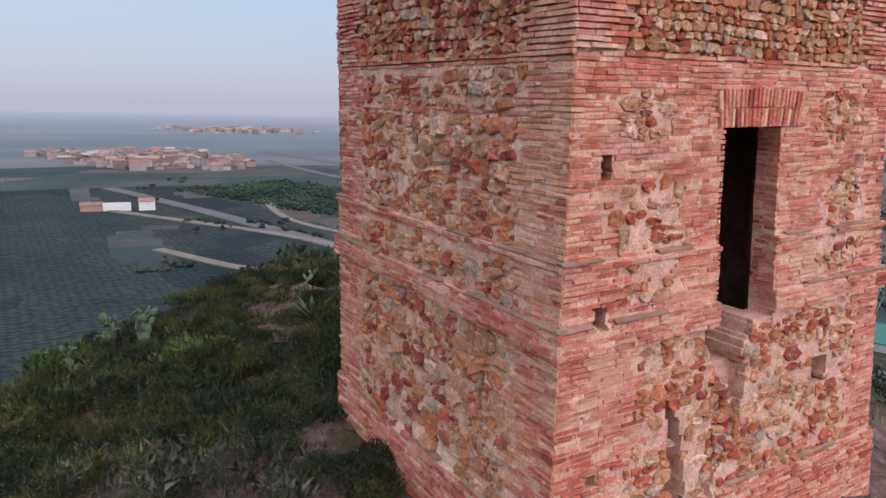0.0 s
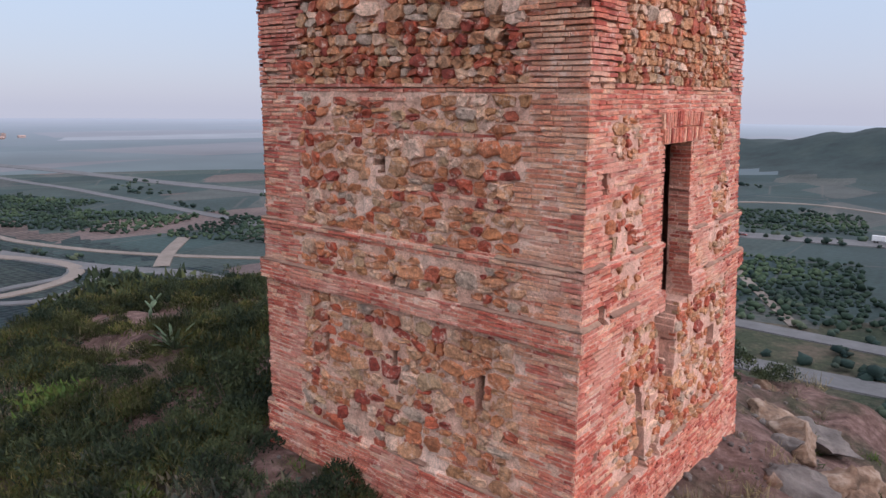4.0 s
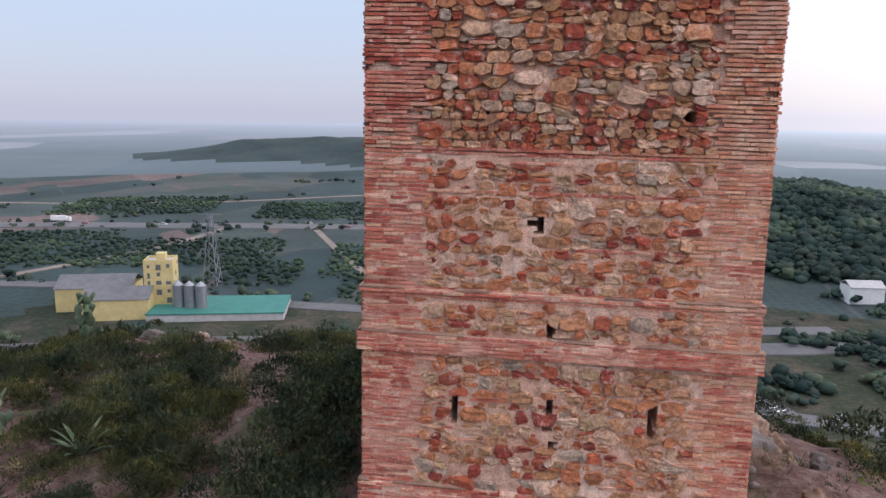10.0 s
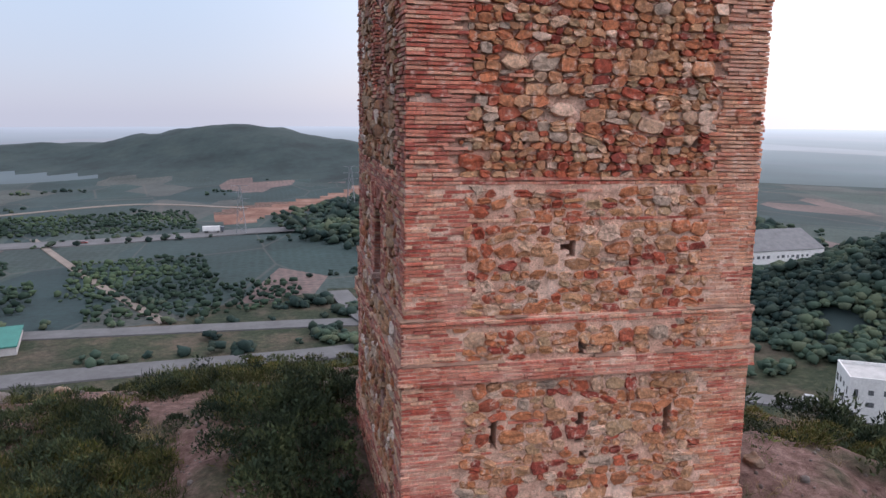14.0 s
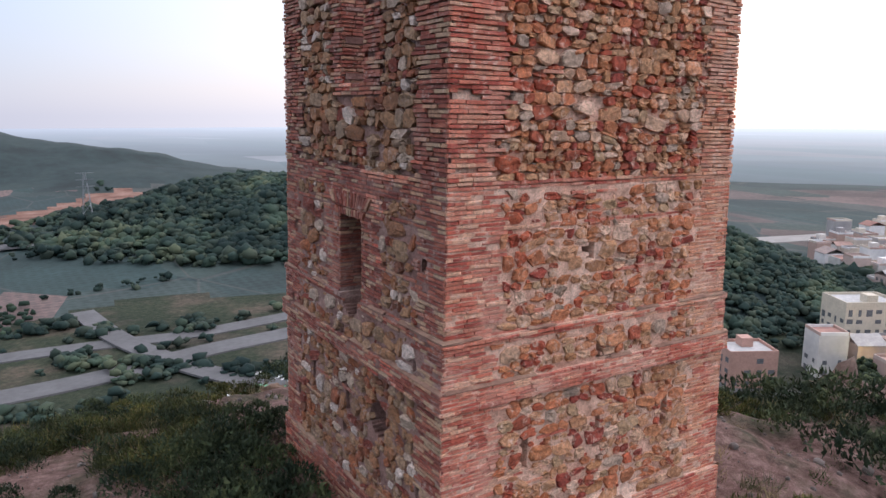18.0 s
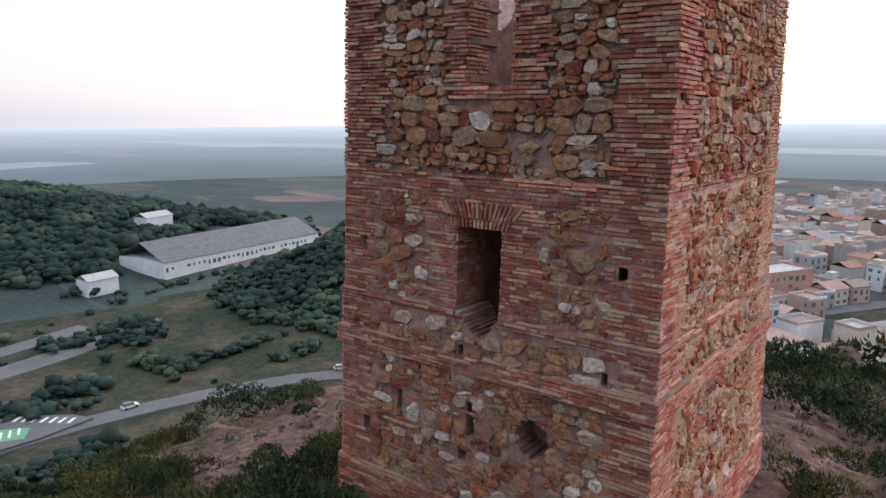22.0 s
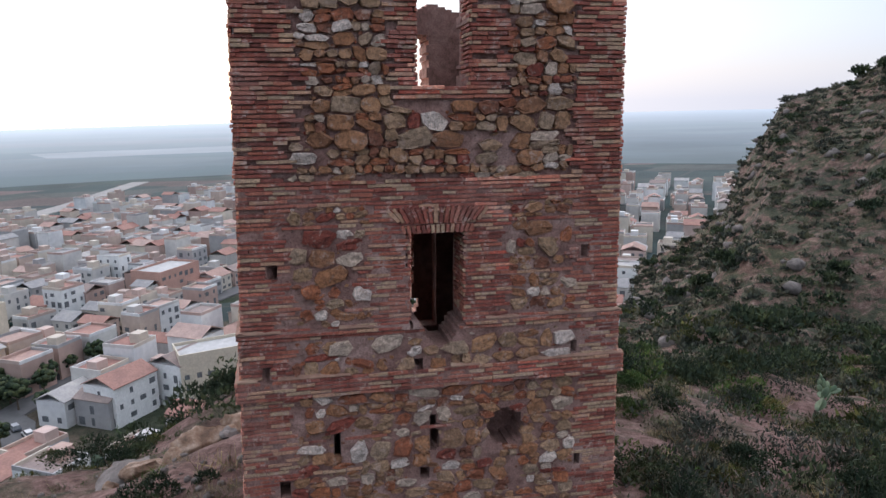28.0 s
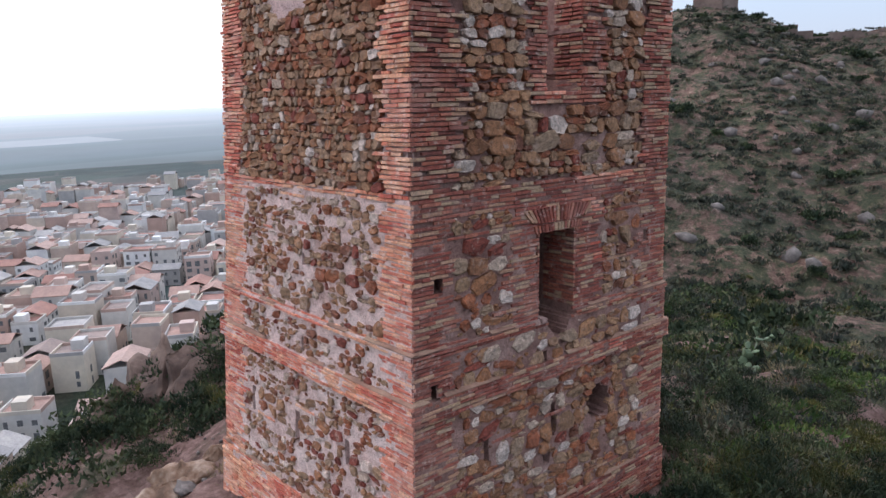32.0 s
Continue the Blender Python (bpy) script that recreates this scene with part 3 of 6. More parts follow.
def opening(face, u, s):
    """None: solid; 0: right through; else the depth of a hole."""
    wave = 0.025 * wob(u * 9, s * 14, 21)
    for u0, u1, s0, s1, depth in OPENINGS[face]:
        j = wave if depth == 0 and u1 - u0 > 0.3 else 0.014 * wob(u0 * 9, s * 22, 27)
        if depth == 0.5 and u1 - u0 > 0.4:
            if ((u - (u0 + u1) / 2) / (u1 - u0) * 2) ** 2 + ((s - (s0 + s1) / 2) / (s1 - s0) * 2) ** 2 < 1.05 + 3 * wave:
                return depth
            continue
        if u0 + j <= u <= u1 + j and s0 <= s <= s1:
            return depth
    if face == "west" and 2.95 < s <= 3.32:
        lo = 3.34 - 0.42 * max(0.0, 1 - (abs(u - 0.1) / 0.42) ** 1.6) + 0.13 * wob(u * 9, 3.0, 22)
        if abs(u - 0.04) < 0.39 and s > lo:
            return 0
    if face == "east":
        mid = -0.12 - 0.1 * (2.3 - s)
        wide = 0.36 - 0.12 * (2.35 - s) + 0.08 * wob(s * 5, 1.0, 23)
        if 1.85 < s <= 2.36 and abs(u - mid) < wide:
            return 0
        if 0.3 < s <= 1.85:
            if abs(u - (-0.02 - 0.22 * (1.9 - s)) - 0.1 * wob(s * 4, 3, 24)) < 0.3 - 0.13 * (1.85 - s):
                return 0.22 if s > 1.3 else 0.12
            if abs(u - (-0.98 + 0.12 * (1.6 - s)) - 0.06 * wob(s * 6, 9, 25)) < 0.05 + 0.1 * (1.7 - s) and s < 1.7:
                return 0.4
    if s > 7.9 + 0.45 * wob(u * 1.5, 7.0, 26 + len(face)) or (face == "east" and 0.9 < u < 2.2 and s > 7.85 - 0.9 * (u - 0.9) + 0.1 * wob(u * 5, 2.0, 28)):
        return 0
    return None


POCKETS = {"east": [(-1.5, 4.62, 0.42, 0.26), (-1.45, 3.75, 0.55, 0.34), (-1.35, 3.35, 0.5, 0.3), (-1.4, 2.92, 0.42, 0.14), (1.7, 4.62, 0.4, 0.3), (1.85, 3.6, 0.42, 0.36), (1.85, 3.0, 0.55, 0.24)]}


def is_brick(face, u, s):
    lo, hi = limits(face, s, out_by(s))
    row = math.floor(s / 0.38)
    stepl, stepr = 0.16 * wob(row * 3.7, 1.5, 31), 0.16 * wob(row * 3.1, 8.5, 32)
    if s < 0.38 or 2.38 < s < 2.67 or 3.2 < s < 3.31 or 5.1 < s < 5.2:
        return True
    if face in ("south", "west") and s < 5.1 and int(s / COURSE) % 13 == 5 and wob(u * 0.8, math.floor(s / COURSE) * 3.1, 35) > -0.25:
        return True
    if wob(u * 0.9, math.floor(s / COURSE) * 7.3, 33) > 0.86:
        return True
    if face == "south":
        return u < lo + 0.8 + stepl or u > hi - 0.76 + stepr
    if face == "north":
        return u < lo + 0.72 + stepl or u > hi - 0.6 + stepr
    if face == "west":
        q = 0.62 if s < 5.2 else 0.75
        if u < lo + q + stepl or u > hi - q + stepr:
            return True
        if 3.25 < s < 5.2 and (-0.85 + stepr < u < 1.0 + stepl) and not (s > 4.95):
            return True
        return s > 5.9 and (-0.62 + 0.5 * stepl < u < 0.98 + 0.5 * stepr) and s > 6.2 or 4.88 < s < 5.2
    if 2.4 < s < 5.2:
        j = 0.1 * wob(u * 4, s * 4, 34)
        return not any(((u - a) / w) ** 2 + ((s - b) / h) ** 2 < 1 + j * 4 for a, b, w, h in POCKETS["east"])
    if s >= 5.2:
        return u < lo + 0.75 + stepl or u > hi - 0.7 + stepr
    return u < lo + 0.95 + stepl or u > hi - 0.55 + stepr


def mesh_of(pieces):
    vs, fs, base = [], [], 0
    if all(isinstance(f, np.ndarray) for _, f in pieces):
        for v, f in pieces:
            vs.append(v)
            fs.append(f + base)
            base += len(v)
        return np.concatenate(vs), np.concatenate(fs)
    for v, f in pieces:
        vs.append(v)
        fs.extend([tuple(base + i for i in q) for q in f])
        base += len(v)
    return np.concatenate(vs), fs


def build_core(face, parent):
    """The mortared core of one wall, with its openings and holes cut into it."""
    step = 0.045
    us = np.arange(HALF[face][0] - 0.1, HALF[face][1] + 0.1 + step, step)
    ss = np.concatenate([np.arange(-1.4, 0.39, step), [0.4, 0.401], np.arange(0.45, 2.39, step), [2.4, 2.401], np.arange(2.45, 2.65, step), [2.66, 2.661], np.arange(2.71, 3.21, step), [3.22, 3.221], [3.289, 3.29], np.arange(3.34, TOP, step)])
    nu, ns = len(us), len(ss)
    front, back = np.zeros((ns - 1, nu - 1)), np.full((ns - 1, nu - 1), 9.0)
    for i in range(ns - 1):
        for j in range(nu - 1):
            u, s = 0.5 * (us[j] + us[j + 1]), 0.5 * (ss[i] + ss[i + 1])
            o = opening(face, u, s)
            front[i, j] = 0 if o is None else (-1 if o == 0 else o)
            if o == 0:
                back[i, j] = -1
            elif face == "east" and 1.9 < s < 4.7 and (0.5 < u < 1.15 or -0.75 < u < -0.3) and o is None:
                back[i, j] = 8
    cache, verts, faces, inner = {}, [], [], []

    def vert(i, j, lay):
        key = (i, j, lay)
        if key not in cache:
            s, u = ss[i], us[j]
            if lay >= 8:
                a, b = limits(face, s, -THICK)
                p = place(face, min(max(u, a), b), s, -(THICK if lay == 9 else 0.3) + 0.03 * wob(u * 3, s * 3, 41))
            else:
                e = out_by(s)
                a, b = limits(face, s, e)
                p = place(face, min(max(u, a), b), s, e - lay - (0.04 if s > 5.17 else 0.0) - (0.012 * wob(u * 4, s * 4, 42) + 0.01 * wob(u * 13, s * 13, 43) + 0.016 if a + 0.02 < u < b - 0.02 else 0.012))
            cache[key] = len(verts)
            verts.append(p)
        return cache[key]

    def step_faces(a, b, f0, b0, f1, b1):
        """The faces between two neighbouring cells that share the edge a, b."""
        if f0 < 0 and f1 < 0:
            return
        if f0 < 0 or f1 < 0:
            f, k = (f1, b1) if f0 < 0 else (f0, b0)
            faces.append((vert(*a, f), vert(*a, k), vert(*b, k), vert(*b, f)))
            return
        if f0 != f1:
            faces.append((vert(*a, f0), vert(*a, f1), vert(*b, f1), vert(*b, f0)))
        if b0 != b1:
            inner.append((vert(*a, b0), vert(*a, b1), vert(*b, b1), vert(*b, b0)))

    for i in range(ns - 1):
        for j in range(nu - 1):
            f, k = front[i, j], back[i, j]
            if f >= 0:
                faces.append((vert(i, j, f), vert(i, j + 1, f), vert(i + 1, j + 1, f), vert(i + 1, j, f)))
                a, b = limits(face, ss[i], -THICK)
                if us[j + 1] > a and us[j] < b:
                    inner.append((vert(i + 1, j, k), vert(i + 1, j + 1, k), vert(i, j + 1, k), vert(i, j, k)))
            if j + 2 < nu:
                step_faces((i, j + 1), (i + 1, j + 1), f, k, front[i, j + 1], back[i, j + 1])
            if i + 2 < ns:
                step_faces((i + 1, j), (i + 1, j + 1), f, k, front[i + 1, j], back[i + 1, j])
    ob = part("wall", verts, faces + inner, [MORTAR[face], INNER_SHADE], parent)
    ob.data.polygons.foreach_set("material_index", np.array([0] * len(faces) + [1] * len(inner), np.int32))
    return ob


rng = np.random.default_rng(7)


def brick_shapes(count):
    shapes = []
    for _ in range(count):
        v = []
        for z, inset in ((-1.0, 0.0), (0.55, 0.02), (1.0, 0.1)):
            for x, y in ((-0.5, -0.5), (0.5, -0.5), (0.5, 0.5), (-0.5, 0.5)):
                v.append((x * (1 - inset * 0.35) + rng.normal(0, 0.008), y * (1 - inset * 1.6) + rng.normal(0, 0.05), z + rng.normal(0, 0.12) * (z > 0)))
        f = [(a, (a + 1) % 4, 4 + (a + 1) % 4, 4 + a) for a in range(4)] + [(4 + a, 4 + (a + 1) % 4, 8 + (a + 1) % 4, 8 + a) for a in range(4)] + [(8, 9, 10, 11)]
        shapes.append((np.array(v), f))
    return shapes


BRICKS = brick_shapes(10)


def frame_of(face, u, s, d, w, h, thick, turn):
    x, y, z = axes(face)
    c, q = math.cos(turn), math.sin(turn)
    x, y = x * c + y * q, y * c - x * q
    o = Vector(place(face, u, s, d))
    return Matrix(((x.x * w, y.x * h, z.x * thick, o.x), (x.y * w, y.y * h, z.y * thick, o.y), (x.z * w, y.z * h, z.z * thick, o.z), (0, 0, 0, 1)))


def lay_bricks(face):
    """Bricks of one face: u, s, d, width, height, thickness, turn."""
    out = []
    for row in range(-12, int(TOP / COURSE)):
        s = (row + 0.5) * COURSE
        e = out_by(s)
        lo, hi = limits(face, s, e)
        u = lo + rng.uniform(-0.006, 0.01)
        first = True
        while u < hi - 0.05:
            w = (rng.uniform(0.2, 0.34) if rng.random() < 0.75 else rng.uniform(0.1, 0.18)) * (rng.choice([0.5, 1.0], p=[0.3, 0.7]) if first else 1.0)
            first = False
            if hi - (u + w) < 0.1:
                w = hi - u + rng.uniform(-0.006, 0.008)
            c = u + w / 2
            if is_brick(face, c, s):
                a, b = u, u + w
                for _ in range(4):
                    if opening(face, a + 0.02, s) is not None:
                        a += 0.05
                    if opening(face, b - 0.02, s) is not None:
                        b -= 0.05
                if b - a > 0.06 and opening(face, 0.5 * (a + b), s) is None and rng.random() > 0.022:
                    out.append((0.5 * (a + b), s + rng.normal(0, 0.003), (e - 0.004 if s > 5.15 else e - 0.015) + rng.normal(0, 0.012 if s > 5.15 else 0.006), b - a - rng.uniform(0.002, 0.008), rng.uniform(0.038, 0.047) if s > 5.15 else rng.uniform(0.033, 0.044), rng.uniform(0.012, 0.022), rng.normal(0, 0.007)))
            u += w
    return out


# stones that stand out on their faces: u, s, width, height
MARKED = {"south": [(-1.62, 4.17, 0.27, 0.21), (1.83, 4.46, 0.4, 0.22), (1.62, 4.68, 0.4, 0.2), (-0.55, 4.07, 0.36, 0.15), (-1.72, 1.4, 0.34, 0.15), (2.0, 0.98, 0.34, 0.14), (-1.7, 5.4, 0.42, 0.24), (-1.9, 1.15, 0.26, 0.3), (1.95, 2.95, 0.26, 0.16), (-1.55, 4.75, 0.3, 0.16), (0.9, 5.9, 0.34, 0.2), (-0.4, 6.1, 0.36, 0.18)],
          "west": [(0.78, 5.62, 0.34, 0.15), (0.72, 5.45, 0.28, 0.16), (-0.1, 6.3, 0.42, 0.24), (-1.95, 6.75, 0.42, 0.26), (1.9, 4.4, 0.2, 0.22), (1.2, 4.58, 0.22, 0.17), (1.95, 3.72, 0.3, 0.18), (1.15, 1.95, 0.36, 0.11), (-0.65, 3.05, 0.42, 0.22), (-1.25, 3.02, 0.34, 0.2), (-1.4, 1.5, 0.28, 0.22), (-1.7, 5.5, 0.36, 0.16), (-0.95, 3.75, 0.26, 0.22)],
          "east": [(-1.75, 3.95, 0.3, 0.16), (-1.45, 3.95, 0.18, 0.14), (-1.2, 4.0, 0.15, 0.17), (-1.78, 3.42, 0.24, 0.3), (-1.2, 3.25, 0.24, 0.22), (-1.6, 3.2, 0.26, 0.2)], "north": []}


def stone_outline(w, h):
    """A rough block: squarish, with uneven corners, a little turned."""
    n = int(rng.integers(6, 10))
    p = rng.uniform(2.6, 5.5)
    turn = rng.normal(0, 0.15)
    lean = rng.normal(0, 0.16)
    out = []
    for k in range(n):
        a = 2 * math.pi * (k + rng.uniform(-0.32, 0.32)) / n
        c, q = math.cos(a), math.sin(a)
        r = (abs(c) ** p + abs(q) ** p) ** (-1 / p) * rng.uniform(0.9, 1.08)
        x, y = c * r * w / 2, q * r * h / 2
        x += lean * y
        out.append(np.array((x - turn * y, y + turn * x)))
    return out


def lay_stones(face):
    """Rubble laid in rough rows, with small stones wedged between: outline, level and how far each stone stands out."""
    u0, u1 = HALF[face]
    seeds = [(u, s, w, h, 2) for u, s, w, h in MARKED[face]]
    big = {"south": 1.0, "west": 1.16, "east": 0.9, "north": 0.85}[face]
    s = 0.36
    while s < TOP:
        rise = rng.choice([rng.uniform(0.08, 0.12), rng.uniform(0.12, 0.18), rng.uniform(0.18, 0.25)], p=[0.2, 0.45, 0.35]) * big * (0.84 if s > 5.1 else 1.0)
        u = u0 - 0.1 + rng.uniform(0, 0.1)
        while u < u1 + 0.1:
            w = min(0.44, max(0.1, rise * rng.uniform(0.75, 2.1)))
            mid = s + rise / 2 + 0.05 * wob(u * 0.9, s * 0.7, 81) + 0.02 * wob(u * 3.1, s * 1.3, 82)
            c = u + w / 2
            if not any(abs(c - a) < ww * 0.5 + w * 0.2 and abs(mid - b) < hh * 0.5 + rise * 0.2 for a, b, ww, hh in MARKED[face]):
                cut = rng.random()
                if rise > 0.13 and cut < 0.34:
                    at = rng.uniform(0.35, 0.65)
                    for lo, hi in ((0.0, at), (at, 1.0)):
                        if w > 0.24 and rng.random() < 0.5:
                            seeds += [(c - w * 0.26, mid + rise * ((lo + hi) / 2 - 0.5), w * 0.48, rise * (hi - lo), 0), (c + w * 0.25, mid + rise * ((lo + hi) / 2 - 0.5), w * 0.5, rise * (hi - lo), 0)]
                        else:
                            seeds.append((c, mid + rise * ((lo + hi) / 2 - 0.5), w, rise * (hi - lo), 0))
                else:
                    seeds.append((c, mid, w * rng.uniform(0.85, 1.06), rise * rng.uniform(0.8, 1.1), 0))
            # a wedge where four stones meet
            for _ in range(2 if s > 5.1 else 1):
                if rng.random() > 0.66:
                    continue
                seeds.append((u + rng.normal(0, 0.03), mid - rise / 2 + rng.normal(0, 0.02), rng.uniform(0.03, 0.1), rng.uniform(0.02, 0.055), 1))
            u += w
        s += rise

    def shut(u, s):
        lo, hi = limits(face, s, -0.005)
        if u < lo or u > hi or s < 0.39 or s > TOP or is_brick(face, u, s):
            return True
        o = opening(face, u, s)
        return o is not None and not (face == "east" and 0 < o < 0.45 and 0.4 < s < 1.9 and -1.5 < u < 1.2)

    out = []
    for u, s, w, h, sort in seeds:
        if shut(u, s):
            continue
        high = s > 5.15
        keep_it = 1.0 if high or sort == 2 else {"south": 0.97, "west": 0.98, "east": 0.8, "north": 0.72}[face]
        if not high and sort != 2 and wob(u * 1.7, s * 1.7, 83) > 0.75:
            keep_it = 0.6
        if rng.random() > keep_it:
            continue
        gap = 0.0 if sort == 1 else (rng.uniform(-0.008, 0.006) if high else {"south": rng.uniform(-0.006, 0.012), "west": rng.uniform(-0.006, 0.01), "east": rng.uniform(0.0, 0.014), "north": rng.uniform(0.004, 0.02)}[face])
        shape = []
        for v in stone_outline(max(w - gap, 0.02), max(h - gap, 0.015)):
            for _ in range(7):
                if not shut(u + v[0], s + v[1]):
                    break
                v = v * 0.85
            shape.append(v)
        wide = max(v[0] for v in shape) - min(v[0] for v in shape)
        tall = max(v[1] for v in shape) - min(v[1] for v in shape)
        if sort != 1 and (wide < 0.04 or tall < 0.03):
            continue
        o = opening(face, u, s) if face == "east" else None
        sink = 0.0 if o is None else max(0.0, o - rng.uniform(0.02, 0.16))
        proud = rng.uniform(0.004, 0.014) if sort == 1 else min(0.04, 0.012 + 0.1 * tall) * rng.uniform(0.5, 1.35) * (1.3 if high else 1.0)
        out.append((u, s, out_by(s) - 0.01 - (0.012 if sort == 1 and high else 0.0) - sink, shape, proud, wide))
    return out


def lay_rubble(face, items, mat, mat_high, wall, single):
    """Each stone as a rough-faced block; the nearest are objects, the rest one mesh."""
    x, y, z = (np.array(v) for v in axes(face))
    near = sorted(range(len(items)), key=lambda k: abs(items[k][1] - 3.8) + 0.15 * abs(items[k][0]) - 2.0 * items[k][5])
    alone = set(near[:single])
    rest = {0: [], 1: []}
    for k, (u, s, d, shape, thick, wide) in enumerate(items):
        n = len(shape)
        tilt = rng.normal(0, 0.11, 2)
        o = np.array(place(face, u, s, d))
        rows = [(1.0, -1.0), (1.0, 0.35), (0.97, 0.86), (0.78, 1.0)] if s > 5.15 else [(1.0, -1.0), (1.0, 0.25), (0.94, 0.82), (0.66, 1.0)]
        rough = min(0.008, 0.06 * wide)
        v = []
        for q, e in rows:
            for p in shape:
                out = -0.07 if e < 0 else thick * e + tilt @ p + rng.normal(0, rough)
                v.append(x * (p[0] * q) + y * (p[1] * q) + z * out)
        v.append(z * (thick + rng.normal(0, rough)))
        f = [(r * n + i, r * n + (i + 1) % n, (r + 1) * n + (i + 1) % n, (r + 1) * n + i) for r in range(3) for i in range(n)] + [(3 * n + i, 3 * n + (i + 1) % n, 4 * n) for i in range(n)]
        high = int(s > 5.15)
        if k in alone:
            ob = part("stone", v, f, mat_high if high else mat, wall)
            ob.matrix_basis = Matrix.Translation(o)
        else:
            rest[high].append((np.array(v) + o, f))
    for high, pieces in rest.items():
        if pieces:
            v, f = mesh_of(pieces)
            tagged(part("stonework", v, f, mat_high if high else mat, wall), "close-set weathered rubble stones", kind="stuff")


def shape_mesh(name, shape, mat):
    me = bpy.data.meshes.new(name)
    me.from_pydata([tuple(v) for v in shape[0]], [], shape[1])
    me.materials.append(mat)
    return me


def brick_kind(face, u, s):
    """Rebuilt corners are of a paler, buff brick."""
    edge = wob(u * 0.8, s * 0.8, 36) + 0.7 * wob(u * 3, s * 5, 37)
    if face == "south":
        return BRICK_BUFF if (u > 1.7 and s > 0.4 and not 2.38 < s < 2.67 and edge > -0.75) or (s > 3.3 and edge > 1.05) else BRICK
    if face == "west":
        return BRICK if edge > 0.95 else BRICK_SHADED
    return BRICK_BUFF if edge > (0.75 if face == "east" else 0.3) else BRICK


def lay_pieces(name, face, items, shapes, wall, single):
    """The pieces nearest to the walk as objects, the rest as one mesh."""
    near = sorted(range(len(items)), key=lambda k: abs(items[k][1] - 3.8) + 0.15 * abs(items[k][0]) - 2.0 * items[k][3])
    alone = set(near[:single])
    meshes, rest = {}, {}
    for k, (u, s, d, w, h, thick, turn) in enumerate(items):
        q = int(rng.integers(len(shapes)))
        m = frame_of(face, u, s, d, w, h, thick, turn)
        mat = brick_kind(face, u, s)
        if k in alone:
            if (q, mat.name) not in meshes:
                meshes[q, mat.name] = shape_mesh(name, shapes[q], mat)
            ob = new(name, meshes[q, mat.name])
            ob.parent = wall
            ob.matrix_basis = m
        else:
            v = np.array(m)
            rest.setdefault(mat.name, []).append((shapes[q][0] @ v[:3, :3].T + v[:3, 3], shapes[q][1]))
    for mat_name, pieces in rest.items():
        v, f = mesh_of(pieces)
        ob = part(name + "work", v, f, bpy.data.materials[mat_name], wall)
        tagged(ob, "close-set courses of weathered bricks", kind="stuff")


def arch_bricks(face, u0, u1, s0, tall, fan, wall, mat, rows=2):
    """A flat or fanned arch of upright bricks over an opening."""
    n = int((u1 - u0) / 0.062)
    me = [shape_mesh("arch_brick", BRICKS[q], mat) for q in range(4)]
    for r in range(rows):
        for k in range(n):
            x = (k + 0.5) / n * 2 - 1
            a = -x * fan
            mid = s0 + tall * (r + 0.5) / rows
            ob = new("arch_brick", me[int(rng.integers(4))])
            ob.parent = wall
            ob.matrix_basis = frame_of(face, (u0 + u1) / 2 + x * (u1 - u0) / 2 + math.sin(-a) * (mid - s0), mid - 0.03 * x * x * r, 0.012 + rng.normal(0, 0.004), tall / rows - 0.02, 0.045, 0.025, math.pi / 2 + a + rng.normal(0, 0.03))


def jamb_bricks(face, u, s0, s1, side, deep, wall, mat):
    """Brick courses on the side of an opening; side is 1 where they face towards greater u."""
    x, y, z = axes(face)
    me = [shape_mesh("jamb_brick", BRICKS[q], mat) for q in range(4)]
    for row in range(int(s0 / COURSE), int(s1 / COURSE)):
        s = (row + 0.5) * COURSE
        d = 0.0
        while d < deep - 0.05:
            w = min(rng.uniform(0.13, 0.3), deep - d)
            o = Vector(place(face, u + side * rng.normal(0.006, 0.005), s + rng.normal(0, 0.003), out_by(s) - d - w / 2))
            ax, az = z * (w - 0.01), x * (side * 0.02)
            h = y * rng.uniform(0.034, 0.044)
            ob = new("jamb_brick", me[int(rng.integers(4))])
            ob.parent = wall
            ob.matrix_basis = Matrix(((ax.x, h.x, az.x, o.x), (ax.y, h.y, az.y, o.y), (ax.z, h.z, az.z, o.z), (0, 0, 0, 1)))
            d += w


tower = tagged(empty("watchtower"), "square ruined medieval watchtower of red brick and rubble stone", "tower")
